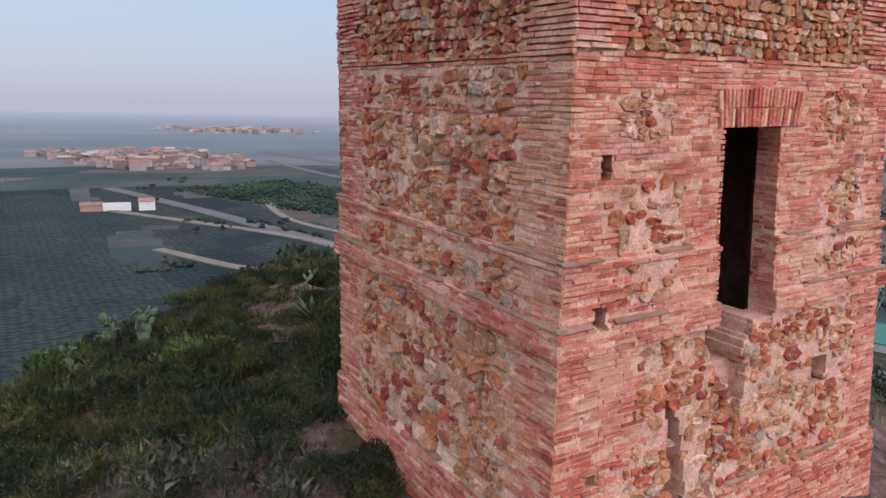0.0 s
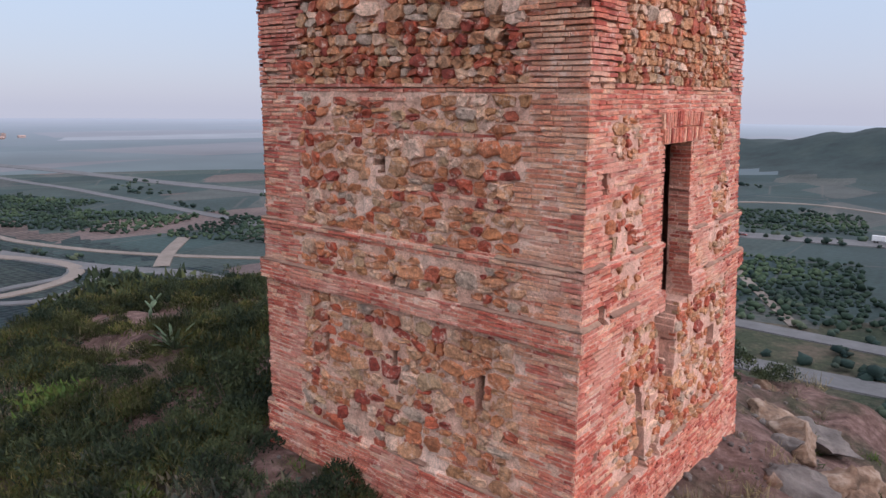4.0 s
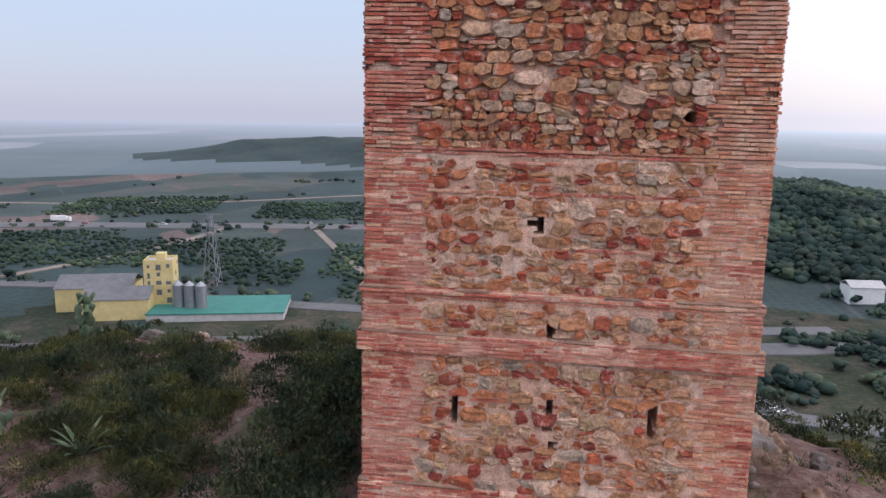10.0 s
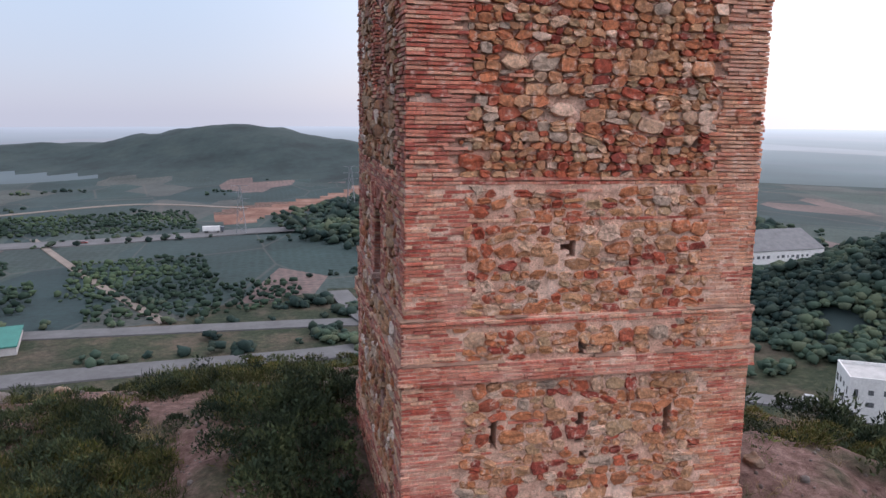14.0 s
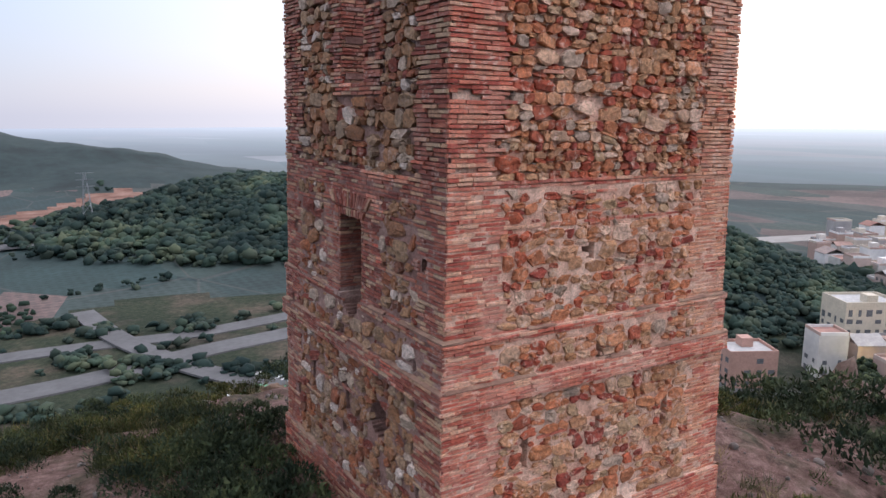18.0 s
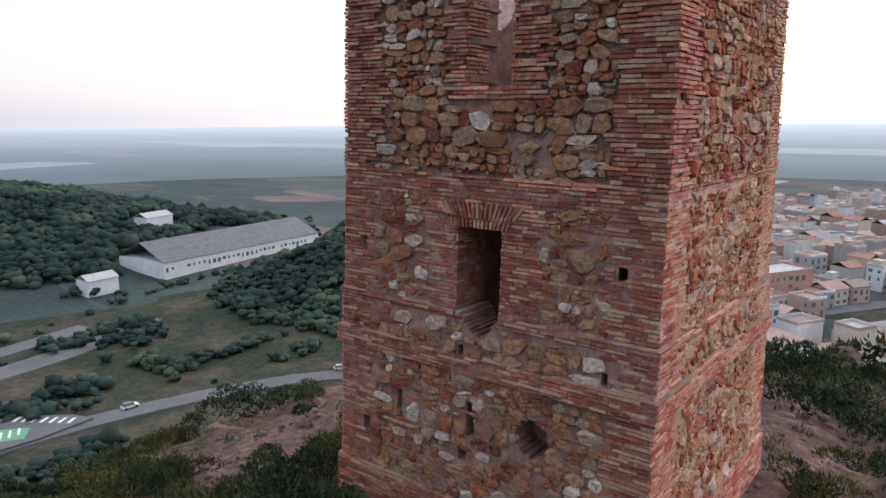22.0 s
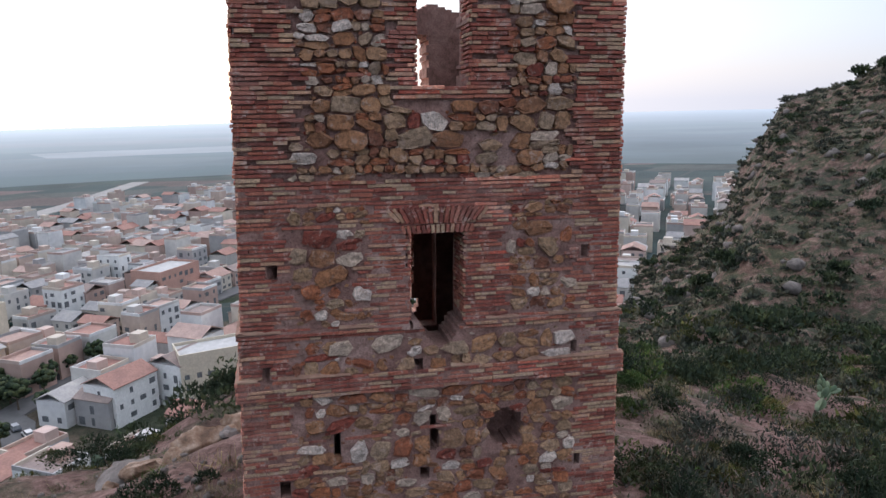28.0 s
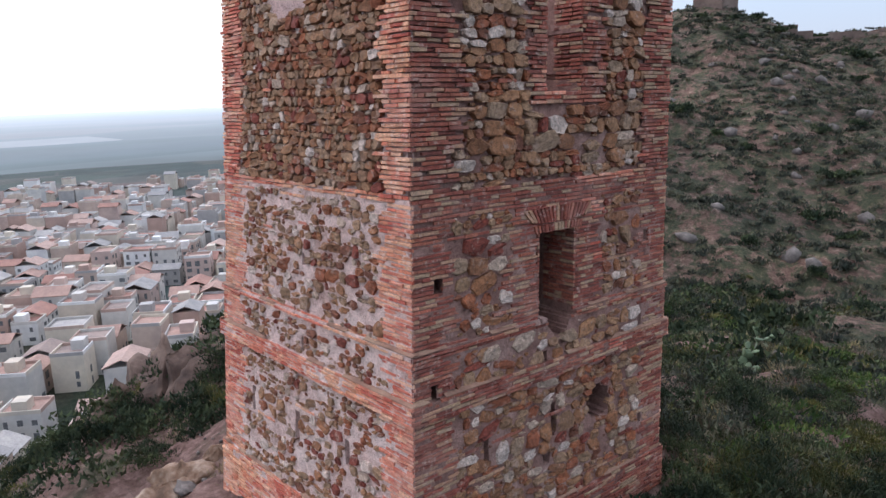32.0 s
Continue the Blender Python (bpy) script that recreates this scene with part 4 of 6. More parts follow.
for face in ("south", "west", "east", "north"):
    wall = build_core(face, tower)
    tagged(wall, {"south": "pink-mortared rubble wall with brick corners", "west": "shaded rubble wall with brick corners and two windows", "east": "rosy brick wall with a breached doorway", "north": "pale-mortared rubble wall with brick corners"}[face])
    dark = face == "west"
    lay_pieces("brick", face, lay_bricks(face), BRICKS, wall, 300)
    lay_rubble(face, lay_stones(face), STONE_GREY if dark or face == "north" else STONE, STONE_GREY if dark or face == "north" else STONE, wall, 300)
    if face == "west":
        arch_bricks(face, -0.42, 0.52, 4.49, 0.13, 0.35, wall, BRICK_SHADED, 1)
        arch_bricks(face, -0.5, 0.62, 4.62, 0.24, 0.75, wall, BRICK_SHADED, 1)
        jamb_bricks(face, 0.43, 3.35, 4.5, -1, 0.6, wall, BRICK_SHADED)
        jamb_bricks(face, -0.34, 3.35, 4.5, 1, 0.6, wall, BRICK_SHADED)
        jamb_bricks(face, 0.5, 6.4, 7.7, -1, 0.5, wall, BRICK_SHADED)
        jamb_bricks(face, -0.24, 6.4, 7.7, 1, 0.5, wall, BRICK_SHADED)
    if face == "east":
        arch_bricks(face, -0.5, 0.85, 4.5, 0.42, 0.14, wall, BRICK)
        jamb_bricks(face, 0.6, 2.4, 4.5, -1, 0.3, wall, BRICK)
        jamb_bricks(face, -0.38, 2.4, 4.5, 1, 0.3, wall, BRICK)

floor_mat = mortar_material("dusty_filling", (0.1, 0.07, 0.06), (0.15, 0.11, 0.09), (0.2, 0.15, 0.13))
# the upper slab is unseen, added to keep the lower room dark
for name, s0, s1 in (("light_stop_floor", 5.25, 5.75), ("earth_fill", -0.6, 1.3)):
    v, f = [], []
    for s in (s0, s1):
        for x, y in ((-1.82, -1.86), (1.95, -1.92), (1.95, 1.78), (-1.75, 1.72)):
            v.append((x, y, level(x, y, s)))
    f = [(0, 1, 5, 4), (1, 2, 6, 5), (2, 3, 7, 6), (3, 0, 4, 7), (4, 5, 6, 7), (3, 2, 1, 0)]
    part(name, v, f, floor_mat, tower)


# ---- dust and dry moss on the ledges ----
MOSS = plain_material("ledge_moss", (0.3, 0.17, 0.12), 2.5, 0.4, 0.95, 0.8, (0.36, 0.25, 0.17), 18.0)


def ledge(face, s, e0, e1, tall, parent):
    """Patches of dust and dry moss along one ledge, open where the wall is open."""
    n = 170
    a, b = limits(face, s, e0)
    v, f = [], []
    last = False
    for k in range(n + 1):
        u = a + (b - a) * k / n
        here = all(opening(face, u + q, s + r) is None for q in (-0.05, 0, 0.05) for r in (-0.03, 0.0, 0.05)) and wob(u * 2.2, s * 5, 73) > -0.15
        if v and not here:
            if f:
                part("ledge_cap", v, f, MOSS, parent, "brown dusty ledge with dry moss")
            v, f = [], []
        if here:
            q = 0.012 * wob(u * 9, s * 3, 71)
            v += [place(face, u, s - 0.004, e0 + 0.002 + q * 0.4), place(face, u, s + 0.008 + q * 0.3, e0 + 0.003 + q * 0.4), place(face, u, s + tall * 0.6 + q, e1 + 0.012), place(face, u, s + tall * 0.6 + q, e1 - 0.05)]
            if last:
                c = len(v) - 4
                f += [(c - 4, c, c + 1, c - 3), (c - 3, c + 1, c + 2, c - 2), (c - 2, c + 2, c + 3, c - 1)]
        last = here
    if f:
        part("ledge_cap", v, f, MOSS, parent, "brown dusty ledge with dry moss")


for face in ("south", "west", "east", "north"):
    ledge(face, 2.665, 0.085, 0.03, 0.05, tower)
    ledge(face, 3.292, 0.055, 0.0, 0.04, tower)
    ledge(face, 0.402, 0.07, 0.025, 0.05, tower)

# ---- roads and the plain ----
ASPHALT = plain_material("asphalt", (0.105, 0.103, 0.105), 0.08, 0.2, 0.9, 0.0)
TRACK = plain_material("dirt_track", (0.19, 0.155, 0.13), 0.1, 0.2, 0.95, 0.0)
PAINT = plain_material("road_paint", (0.7, 0.7, 0.68), 1.0, 0.1, 0.7, 0.0)
WHITEWASH = pieces_material("house_plaster", [(0.5, 0.48, 0.46), (0.66, 0.65, 0.65), (0.46, 0.36, 0.31), (0.56, 0.54, 0.52), (0.4, 0.28, 0.24), (0.52, 0.45, 0.38), (0.7, 0.7, 0.7), (0.34, 0.33, 0.33), (0.5, 0.38, 0.34), (0.58, 0.52, 0.44)], (0.9, 1.06), 0.6, 0.85, 0.1)
# asphalt lightened to put the low sun's sheen into its colour
SHEEN_ROAD = plain_material("sheen_asphalt", (0.26, 0.245, 0.23), 0.08, 0.15, 0.9, 0.0)
# plaster dimmed and pinked to put distance haze into the village walls
HAZED_PLASTER = pieces_material("hazed_plaster", [(0.3, 0.22, 0.2), (0.38, 0.3, 0.28), (0.26, 0.18, 0.16), (0.34, 0.28, 0.27), (0.44, 0.4, 0.39), (0.24, 0.17, 0.15), (0.33, 0.24, 0.2)], (0.9, 1.06), 0.6, 0.85, 0.1)
ROOFTILE = pieces_material("roof_tile", [(0.34, 0.19, 0.155), (0.38, 0.25, 0.21), (0.28, 0.22, 0.2), (0.3, 0.16, 0.13), (0.4, 0.38, 0.37), (0.3, 0.29, 0.29), (0.42, 0.3, 0.26)], (0.8, 1.1), 2.0, 0.9, 0.3)
GLASSY = plain_material("dark_window", (0.13, 0.135, 0.145), 2.0, 0.3, 0.25, 0.0)
YELLOW = plain_material("yellow_render", (0.55, 0.44, 0.2), 0.4, 0.12, 0.85, 0.1)
TEAL = plain_material("green_netting", (0.03, 0.16, 0.13), 0.2, 0.15, 0.7, 0.1)
CONCRETE = plain_material("concrete", (0.42, 0.41, 0.4), 0.5, 0.15, 0.9, 0.1)
STEEL = plain_material("galvanised_steel", (0.3, 0.31, 0.33), 2.0, 0.15, 0.5, 0.0, metal=0.8)
K = 1.0


def strip(name, points, width, mat, label, lift=0.35, category="road", kind="structure"):
    """A road laid over the land along a line of points."""
    pts = [Vector((x * K, y * K)) for x, y in points]
    fine = []
    for i in range(len(pts) - 1):
        p0, p1, p2, p3 = pts[max(i - 1, 0)], pts[i], pts[i + 1], pts[min(i + 2, len(pts) - 1)]
        n = max(2, int((p2 - p1).length / 8))
        for k in range(n):
            t = k / n
            fine.append(0.5 * ((2 * p1) + (p2 - p0) * t + (2 * p0 - 5 * p1 + 4 * p2 - p3) * t * t + (3 * p1 - p0 - 3 * p2 + p3) * t ** 3))
    fine.append(pts[-1])
    verts, faces = [], []
    for i, p in enumerate(fine):
        d = (fine[min(i + 1, len(fine) - 1)] - fine[max(i - 1, 0)]).normalized()
        side = Vector((-d.y, d.x)) * width / 2
        z = max(ground_at(p.x, p.y), ground_at(p.x + side.x, p.y + side.y), ground_at(p.x - side.x, p.y - side.y)) + lift
        for q, dz in ((p + side * 1.03, -0.6), (p + side, 0), (p - side, 0), (p - side * 1.03, -0.6)):
            verts.append((q.x, q.y, z + dz))
        if i:
            b = 4 * i
            faces += [(b - 4 + k, b + k, b + k + 1, b - 3 + k) for k in range(3)]
    ob = part(name, verts, faces, mat)
    return tagged(ob, label, category, kind=kind)


strip("road", [(-1063.3, 342.9), (-624.6, 369.6), (-359.3, 389.3), (-162, 418.9), (-34.7, 442.1), (22.8, 427.9)], 20, ASPHALT, "grey dual carriageway crossing the plain", 0.5)
strip("road", [(311.9, 266.1), (369.7, 234.3), (575.4, 181.5), (800, 150)], 18, SHEEN_ROAD, "dual carriageway beyond the town, sun sheen put into its colour", 0.5)
strip("road", [(-879.1, 287.7), (-475, 277.9), (-257.8, 253.8), (-160.7, 254.5), (-111, 242.3), (14.8, 232.8), (52.3, 229.2), (109.9, 237.3)], 9, ASPHALT, "pale country road between fields", 0.4)
strip("road", [(-631.1, 70.5), (-529.1, 98.7), (-328.8, 138), (-265.9, 160.6), (-217.7, 166.2), (-181, 170.8), (-86.1, 194.4), (12.5, 200.3), (49.5, 209.3), (91.6, 215.3), (127.5, 227.7)], 11, ASPHALT, "two-lane main road below the hill", 0.45)
strip("road", [(22.8, 274.6), (28, 235.9), (39.2, 198.4), (51.5, 173.2)], 8, ASPHALT, "grey road bridge over the main road", 1.2)
strip("road", [(-117.8, 158.4), (-34.2, 164.6), (6, 164.9), (41.6, 162.2), (78.1, 155.9), (117, 138.4), (139.5, 114.4), (159.5, 96.1), (171.6, 72), (154.6, 63.8), (138.9, 54.8)], 7, ASPHALT, "narrow asphalt road at the foot of the hill", 0.5)
strip("road", [(51.5, 173.2), (54.5, 164.9), (66.8, 160.4)], 9, ASPHALT, "junction with a painted island", 0.55)
strip("road", [(-312, 136), (-299, 127), (-298, 106), (-294, 92), (-286, 88), (-277, 92), (-270, 101), (-270, 111), (-276, 122), (-290, 136)], 5, ASPHALT, "looping slip road beside the main road", 0.5)
strip("road", [(171.6, 72), (194.5, 63.6), (245.1, 48), (304.8, 8.2)], 8, ASPHALT, "grey town street", 0.5)
strip("farm_track", [(-137.1, 444.9), (-99.5, 364), (-68.8, 299.6), (-40.1, 245)], 4, TRACK, "pale dirt track between orchards", 0.4)
strip("farm_track", [(-344.7, 212.4), (-312.5, 183), (-285.3, 162.4)], 7, TRACK, "pale looping dirt track", 0.45)
strip("farm_track", [(-505.1, 53.9), (-328.8, 138), (-288, 92.5), (-354.2, 56.9)], 6, TRACK, "pale looping dirt track", 0.5)
strip("farm_track", [(-521.9, 165.5), (-399.6, 149.4), (-262.7, 205.6), (-194.1, 317), (-177.8, 416.6)], 5, TRACK, "pale dirt track between orchards", 0.4)
strip("farm_track", [(-622.1, 491.9), (-397.8, 494.9), (-235.8, 525.6), (-112, 605.6), (-18.2, 559.8)], 6, TRACK, "pale dirt track between fields", 0.4)


def box(x0, y0, z0, x1, y1, z1):
    v = [(x, y, z) for z in (z0, z1) for x, y in ((x0, y0), (x1, y0), (x1, y1), (x0, y1))]
    return np.array(v), [(0, 1, 5, 4), (1, 2, 6, 5), (2, 3, 7, 6), (3, 0, 4, 7), (4, 5, 6, 7), (3, 2, 1, 0)]


def slab(cx, cy, z, along, across, turn):
    """A thin painted bar on the road."""
    c, q = math.cos(radians(turn)), math.sin(radians(turn))
    v, f = box(-along / 2, -across / 2, 0, along / 2, across / 2, 0.012)
    return np.stack([cx + v[:, 0] * c - v[:, 1] * q, cy + v[:, 0] * q + v[:, 1] * c, v[:, 2] + z], -1), f


def junction():
    """The road junction below the hill: apron, painted green island and zebra crossing."""
    z = max(ground_at(x, y) for x, y in ((40, 164), (55, 178), (66, 161), (50, 166), (60, 170))) + 1.0
    apron = [(33, 161), (45, 159), (57, 157.5), (70, 158.5), (68, 164.5), (62, 172), (56.5, 182), (50, 182), (48.5, 174), (42, 169.5), (34, 167.5)]
    v = [(x, y, z) for x, y in apron] + [(x, y, z - 2.0) for x, y in apron]
    n = len(apron)
    tagged(part("road", v, [tuple(range(n))] + [(a, n + a, n + (a + 1) % n, (a + 1) % n) for a in range(n)], ASPHALT), "wide asphalt junction where three roads meet", "road", kind="structure")
    isle = tagged(empty("traffic_island"), "green-painted traffic island with white stripes", "road marking")
    part("island", [(46, 166, z + 0.012), (55, 160, z + 0.012), (58.5, 165, z + 0.012), (52, 171, z + 0.012)], [(0, 1, 2, 3)], GREENPAINT, isle)
    for t in range(5):
        part("stripe", *slab(48.4 + 1.9 * t, 165.9 - 0.25 * t, z + 0.018, 4.6 - 0.3 * abs(t - 2), 0.5, 62), PAINT, isle)
    zebra = tagged(empty("zebra_crossing"), "white zebra crossing bars on the junction", "road marking")
    for t in range(10):
        part("bar", *slab(55.2 + 1.22 * t, 178.2 - 1.9 * t, z + 0.018, 3.0, 0.75, 32), PAINT, zebra)


GREENPAINT = plain_material("green_road_paint", (0.12, 0.3, 0.16), 1.0, 0.15, 0.8, 0.0)
junction()


def gable(x0, y0, z0, x1, y1, rise, eave=0.35):
    ym = (y0 + y1) / 2
    v = []
    for x in (x0 - eave, x1 + eave):
        v += [(x, y0 - eave, z0 - 0.1), (x, ym, z0 + rise), (x, y1 + eave, z0 - 0.1), (x, y1 + eave, z0 + 0.1), (x, ym, z0 + rise + 0.2), (x, y0 - eave, z0 + 0.1)]
    return np.array(v), [(0, 1, 2, 3, 4, 5)[::-1], (6, 7, 8, 9, 10, 11), (5, 4, 10, 11), (4, 3, 9, 10), (0, 5, 11, 6), (3, 2, 8, 9), (1, 0, 6, 7), (2, 1, 7, 8)]


def window_boxes(w, d, tall, trng):
    out = []
    for floor in range(int(tall / 3)):
        z = floor * 3 + 1.0
        for side in range(4):
            length = w if side % 2 == 0 else d
            n = max(1, int(length / 2.8))
            for k in range(n):
                if trng.random() < 0.25:
                    continue
                c = (k + 0.5) / n * length - length / 2
                hw, hh = trng.choice([0.45, 0.6, 0.9]), trng.choice([1.2, 1.4, 2.0])
                zz = z - 0.8 if hh > 1.9 else z
                if side == 0:
                    b = box(c - hw, -d / 2 - 0.04, zz, c + hw, -d / 2 + 0.1, zz + hh)
                elif side == 1:
                    b = box(w / 2 - 0.1, c - hw, zz, w / 2 + 0.04, c + hw, zz + hh)
                elif side == 2:
                    b = box(c - hw, d / 2 - 0.1, zz, c + hw, d / 2 + 0.04, zz + hh)
                else:
                    b = box(-w / 2 - 0.04, c - hw, zz, -w / 2 + 0.1, c + hw, zz + hh)
                out.append(b)
    return out


def turned(piece, x, y, z, rz):
    c, s = math.cos(rz), math.sin(rz)
    v = piece[0]
    return np.stack([v[:, 0] * c - v[:, 1] * s + x, v[:, 0] * s + v[:, 1] * c + y, v[:, 2] + z], -1), piece[1]


def house_pieces(w, d, tall, pitched, trng):
    walls = [box(-w / 2, -d / 2, -7, w / 2, d / 2, tall)]
    roofs, extra = [], []
    if pitched:
        roofs.append(gable(-w / 2, -d / 2, tall, w / 2, d / 2, 0.22 * d))
    else:
        for b in ((-w / 2, -d / 2, w / 2, -d / 2 + 0.3), (-w / 2, d / 2 - 0.3, w / 2, d / 2), (-w / 2, -d / 2 + 0.3, -w / 2 + 0.3, d / 2 - 0.3), (w / 2 - 0.3, -d / 2 + 0.3, w / 2, d / 2 - 0.3)):
            extra.append(box(b[0], b[1], tall, b[2], b[3], tall + 0.9))
        roofs.append(box(-w / 2 + 0.3, -d / 2 + 0.3, tall, w / 2 - 0.3, d / 2 - 0.3, tall + 0.12))
        if trng.random() < 0.6:
            a, b = trng.uniform(-w / 4, w / 4), trng.uniform(-d / 4, d / 4)
            extra.append(box(a - 1.6, b - 1.8, tall + 0.12, a + 1.6, b + 1.8, tall + 2.6))
    return walls, roofs, extra


def town():
    """Houses near the hill are things of their own; the far ones are one mass."""
    trng = np.random.default_rng(11)
    homes = []
    a = radians(-32)
    for i in range(-34, 52):
        for j in range(-38, 33):
            u, v = i * 11.2 + (i // 4) * 7 + trng.normal(0, 1), j * 10.2 + (j // 2) * 6.0 + trng.normal(0, 1)
            x, y = 235 + u * math.cos(a) - v * math.sin(a), -30 + u * math.sin(a) + v * math.cos(a)
            r, b = math.hypot(x, y), math.degrees(math.atan2(y, x))
            lo = 128 + 20 * max(0, (b - 18) / 10)
            if r < lo or r > 640 or b > 28 or b < -62 or ground_at(x, y) > PLAIN + 3 or any(math.hypot(x - px, y - py) < c for px, py, c in ((214, 95, 13), (164, 100, 11), (176, 13, 15), (172, 26, 11), (180, 0, 12), (205, -7, 12), (141, 121, 16))):
                continue
            if 150 < x < 182 and 62 < y < 92 or (r > 420 and trng.random() < (r - 420) / 330):
                continue
            if abs((x - 160) * 0.5 + (y - 75) * 0.85) < 6 and r < 300 or trng.random() < 0.07:
                continue
            if x > 300 and y > np.interp(x, [312, 370, 575, 800], [266, 234, 181, 150]) - 16:
                continue
            homes.append((r, x, y, a + trng.choice([0, math.pi / 2]) + trng.normal(0, 0.04)))
    homes.sort()
    mass = {"wall": [], "roof": [], "window": []}
    for k, (r, x, y, rz) in enumerate(homes):
        w, d = trng.uniform(7.5, 11.2), trng.uniform(7, 10)
        tall = 3 * trng.choice([2, 2, 2, 3, 3, 4]) + 0.4 if r > 170 else 3 * trng.choice([1, 2, 2]) + 0.6
        pitched = trng.random() < (0.6 if tall < 8 else 0.25)
        walls, roofs, extra = house_pieces(w, d, tall, pitched, trng)
        panes = window_boxes(w, d, tall, trng)
        z = PLAIN + 0.2
        if k < 90:
            home = tagged(empty("house", x, y, z, math.degrees(rz)), "small town house, plastered, with a %s" % ("tiled gable roof" if pitched else "flat terrace roof"), "house", "houses at the edge of town")
            part("wall", *mesh_of(walls), WHITEWASH, home)
            for q, one in enumerate(extra):
                part("parapet" if q < 4 else "stair_hut", *one, WHITEWASH, home)
            part("roof", *mesh_of(roofs), ROOFTILE, home)
            for one in panes[:14]:
                part("window", *one, GLASSY, home)
        else:
            mass["wall"].append(turned(mesh_of(walls + extra), x, y, z, rz))
            mass["roof"] += [turned(q, x, y, z, rz) for q in roofs]
            if r < 330:
                mass["window"] += [turned(q, x, y, z, rz) for q in panes]
    far = tagged(empty("town"), "dense white and terracotta town spread over the plain", "town", kind="stuff")
    for name, mat in (("wall", WHITEWASH), ("roof", ROOFTILE), ("window", GLASSY)):
        part(name, *mesh_of(mass[name]), mat, far)
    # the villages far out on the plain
    for cx, cy, turn, sx, sy, n, wall, roof in ((-930, 150, 0.36, 170, 92, 170, HAZED_PLASTER, ROOFTILE), (-1880, 520, 0.36, 230, 150, 120, HAZED_PLASTER, ROOFTILE)):
        ws, rs = [], []
        while len(rs) < n:
            p, q = trng.uniform(-1, 1, 2)
            if p * p + q * q > 1.0 + 0.3 * trng.normal():
                continue
            x, y = cx + p * sx * math.cos(turn) - q * sy * math.sin(turn), cy + p * sx * math.sin(turn) + q * sy * math.cos(turn)
            rz = -0.15 + trng.choice([0, 1.57]) + trng.normal(0, 0.08)
            w, d, tall = trng.uniform(8, 17), trng.uniform(7, 11), 2.8 * trng.choice([1, 2, 3], p=[0.35, 0.5, 0.15]) + 0.6
            bits = house_pieces(w, d, tall, trng.random() < 0.6, trng)
            ws.append(turned(mesh_of(bits[0] + bits[2]), x, y, PLAIN + 0.3, rz))
            rs.append(turned(mesh_of(bits[1]), x, y, PLAIN + 0.3, rz))
        v = tagged(empty("village"), "cluster of houses in haze-dimmed rosy plaster far out on the plain", "village", kind="stuff")
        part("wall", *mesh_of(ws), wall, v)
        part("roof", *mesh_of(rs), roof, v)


town()


def block(name, label, category, x, y, rz, w, d, tall, mat, roof_mat=None, pitched=False, bands=0, z=PLAIN + 0.2):
    """One large building with its own rows of windows."""
    trng = np.random.default_rng(int(abs(x * 7 + y)))
    home = tagged(empty(name, x * K, y * K, max(z, ground_at(x * K, y * K) + 0.2), rz), label, category)
    walls, roofs, extra = house_pieces(w, d, tall, pitched, trng)
    part("wall", *mesh_of(walls), mat, home)
    for q, one in enumerate(extra):
        part("parapet" if q < 4 else "stair_hut", *one, mat, home)
    part("roof", *mesh_of(roofs), roof_mat or CONCRETE, home)
    if bands:
        for one in window_boxes(w, d, tall, trng)[:60]:
            part("window", *one, GLASSY, home)
    return home


SLATE = plain_material("dark_sheet_roof", (0.13, 0.13, 0.135), 0.4, 0.2, 0.8, 0.1)
PALE = plain_material("white_render", (0.7, 0.69, 0.68), 0.3, 0.08, 0.85, 0.1)
OCHRE = plain_material("ochre_render", (0.55, 0.48, 0.38), 0.3, 0.1, 0.85, 0.1)
PINKISH = plain_material("brick_render", (0.42, 0.25, 0.2), 0.3, 0.12, 0.85, 0.1)
block("apartment_block", "white three-storey block with a flat roof", "building", 141, 121, -31, 22, 13, 10.2, PALE, bands=1)
block("apartment_block", "cream five-storey apartment block on a corner", "building", 214, 95, -32, 17, 13, 15.6, OCHRE, bands=1)
block("apartment_block", "white four-storey terrace with red roofs", "building", 165.6, 43.6, -36, 13, 10, 9.6, PALE, ROOFTILE, True, 1)
block("apartment_block", "white four-storey terrace with red roofs", "building", 173.3, 30.4, -36, 12, 10, 10.6, PALE, ROOFTILE, True, 1)
block("apartment_block", "brick-red town block with a flat roof", "building", 277.4, 48.9, -32, 22, 14, 12.6, PINKISH, bands=1)
block("apartment_block", "long cream apartment block", "building", 176, 13, -74, 38, 11, 12.6, OCHRE, bands=1)
block("warehouse", "long grey warehouse with a shallow roof", "warehouse", 212, 293, 2, 96, 34, 4.6, PALE, SLATE, True, 1)
block("warehouse", "white shed beside the road", "warehouse", 137, 279, 2, 13, 9, 6.2, PALE, CONCRETE, True)
block("warehouse", "white shed with a grey roof", "warehouse", 205, 345, 8, 17, 10, 4.2, PALE, CONCRETE, True)
block("apartment_block", "white eight-storey block with balconies", "building", 205, -7, -30, 13, 15, 21.6, PALE, bands=1)
block("apartment_block", "red-brick block with pale balconies", "building", 164, 100, -31, 13, 11, 9.6, PINKISH, bands=1)
block("farm_building", "low white farm building beside the country road", "building", -503, 60, 82, 17, 7, 3.4, PALE)
block("farm_building", "low red-roofed farm building beside the country road", "building", -506, 45, 82, 13, 8, 3.6, PINKISH, ROOFTILE, True)
block("farm_building", "white two-storey farmhouse beside the country road", "building", -500, 78, 82, 10, 8, 5.4, PALE, ROOFTILE, True)
block("factory_hall", "yellow factory hall with gabled grey roofs", "factory", -152, 230, 15, 26, 16, 8, YELLOW, SLATE, True)
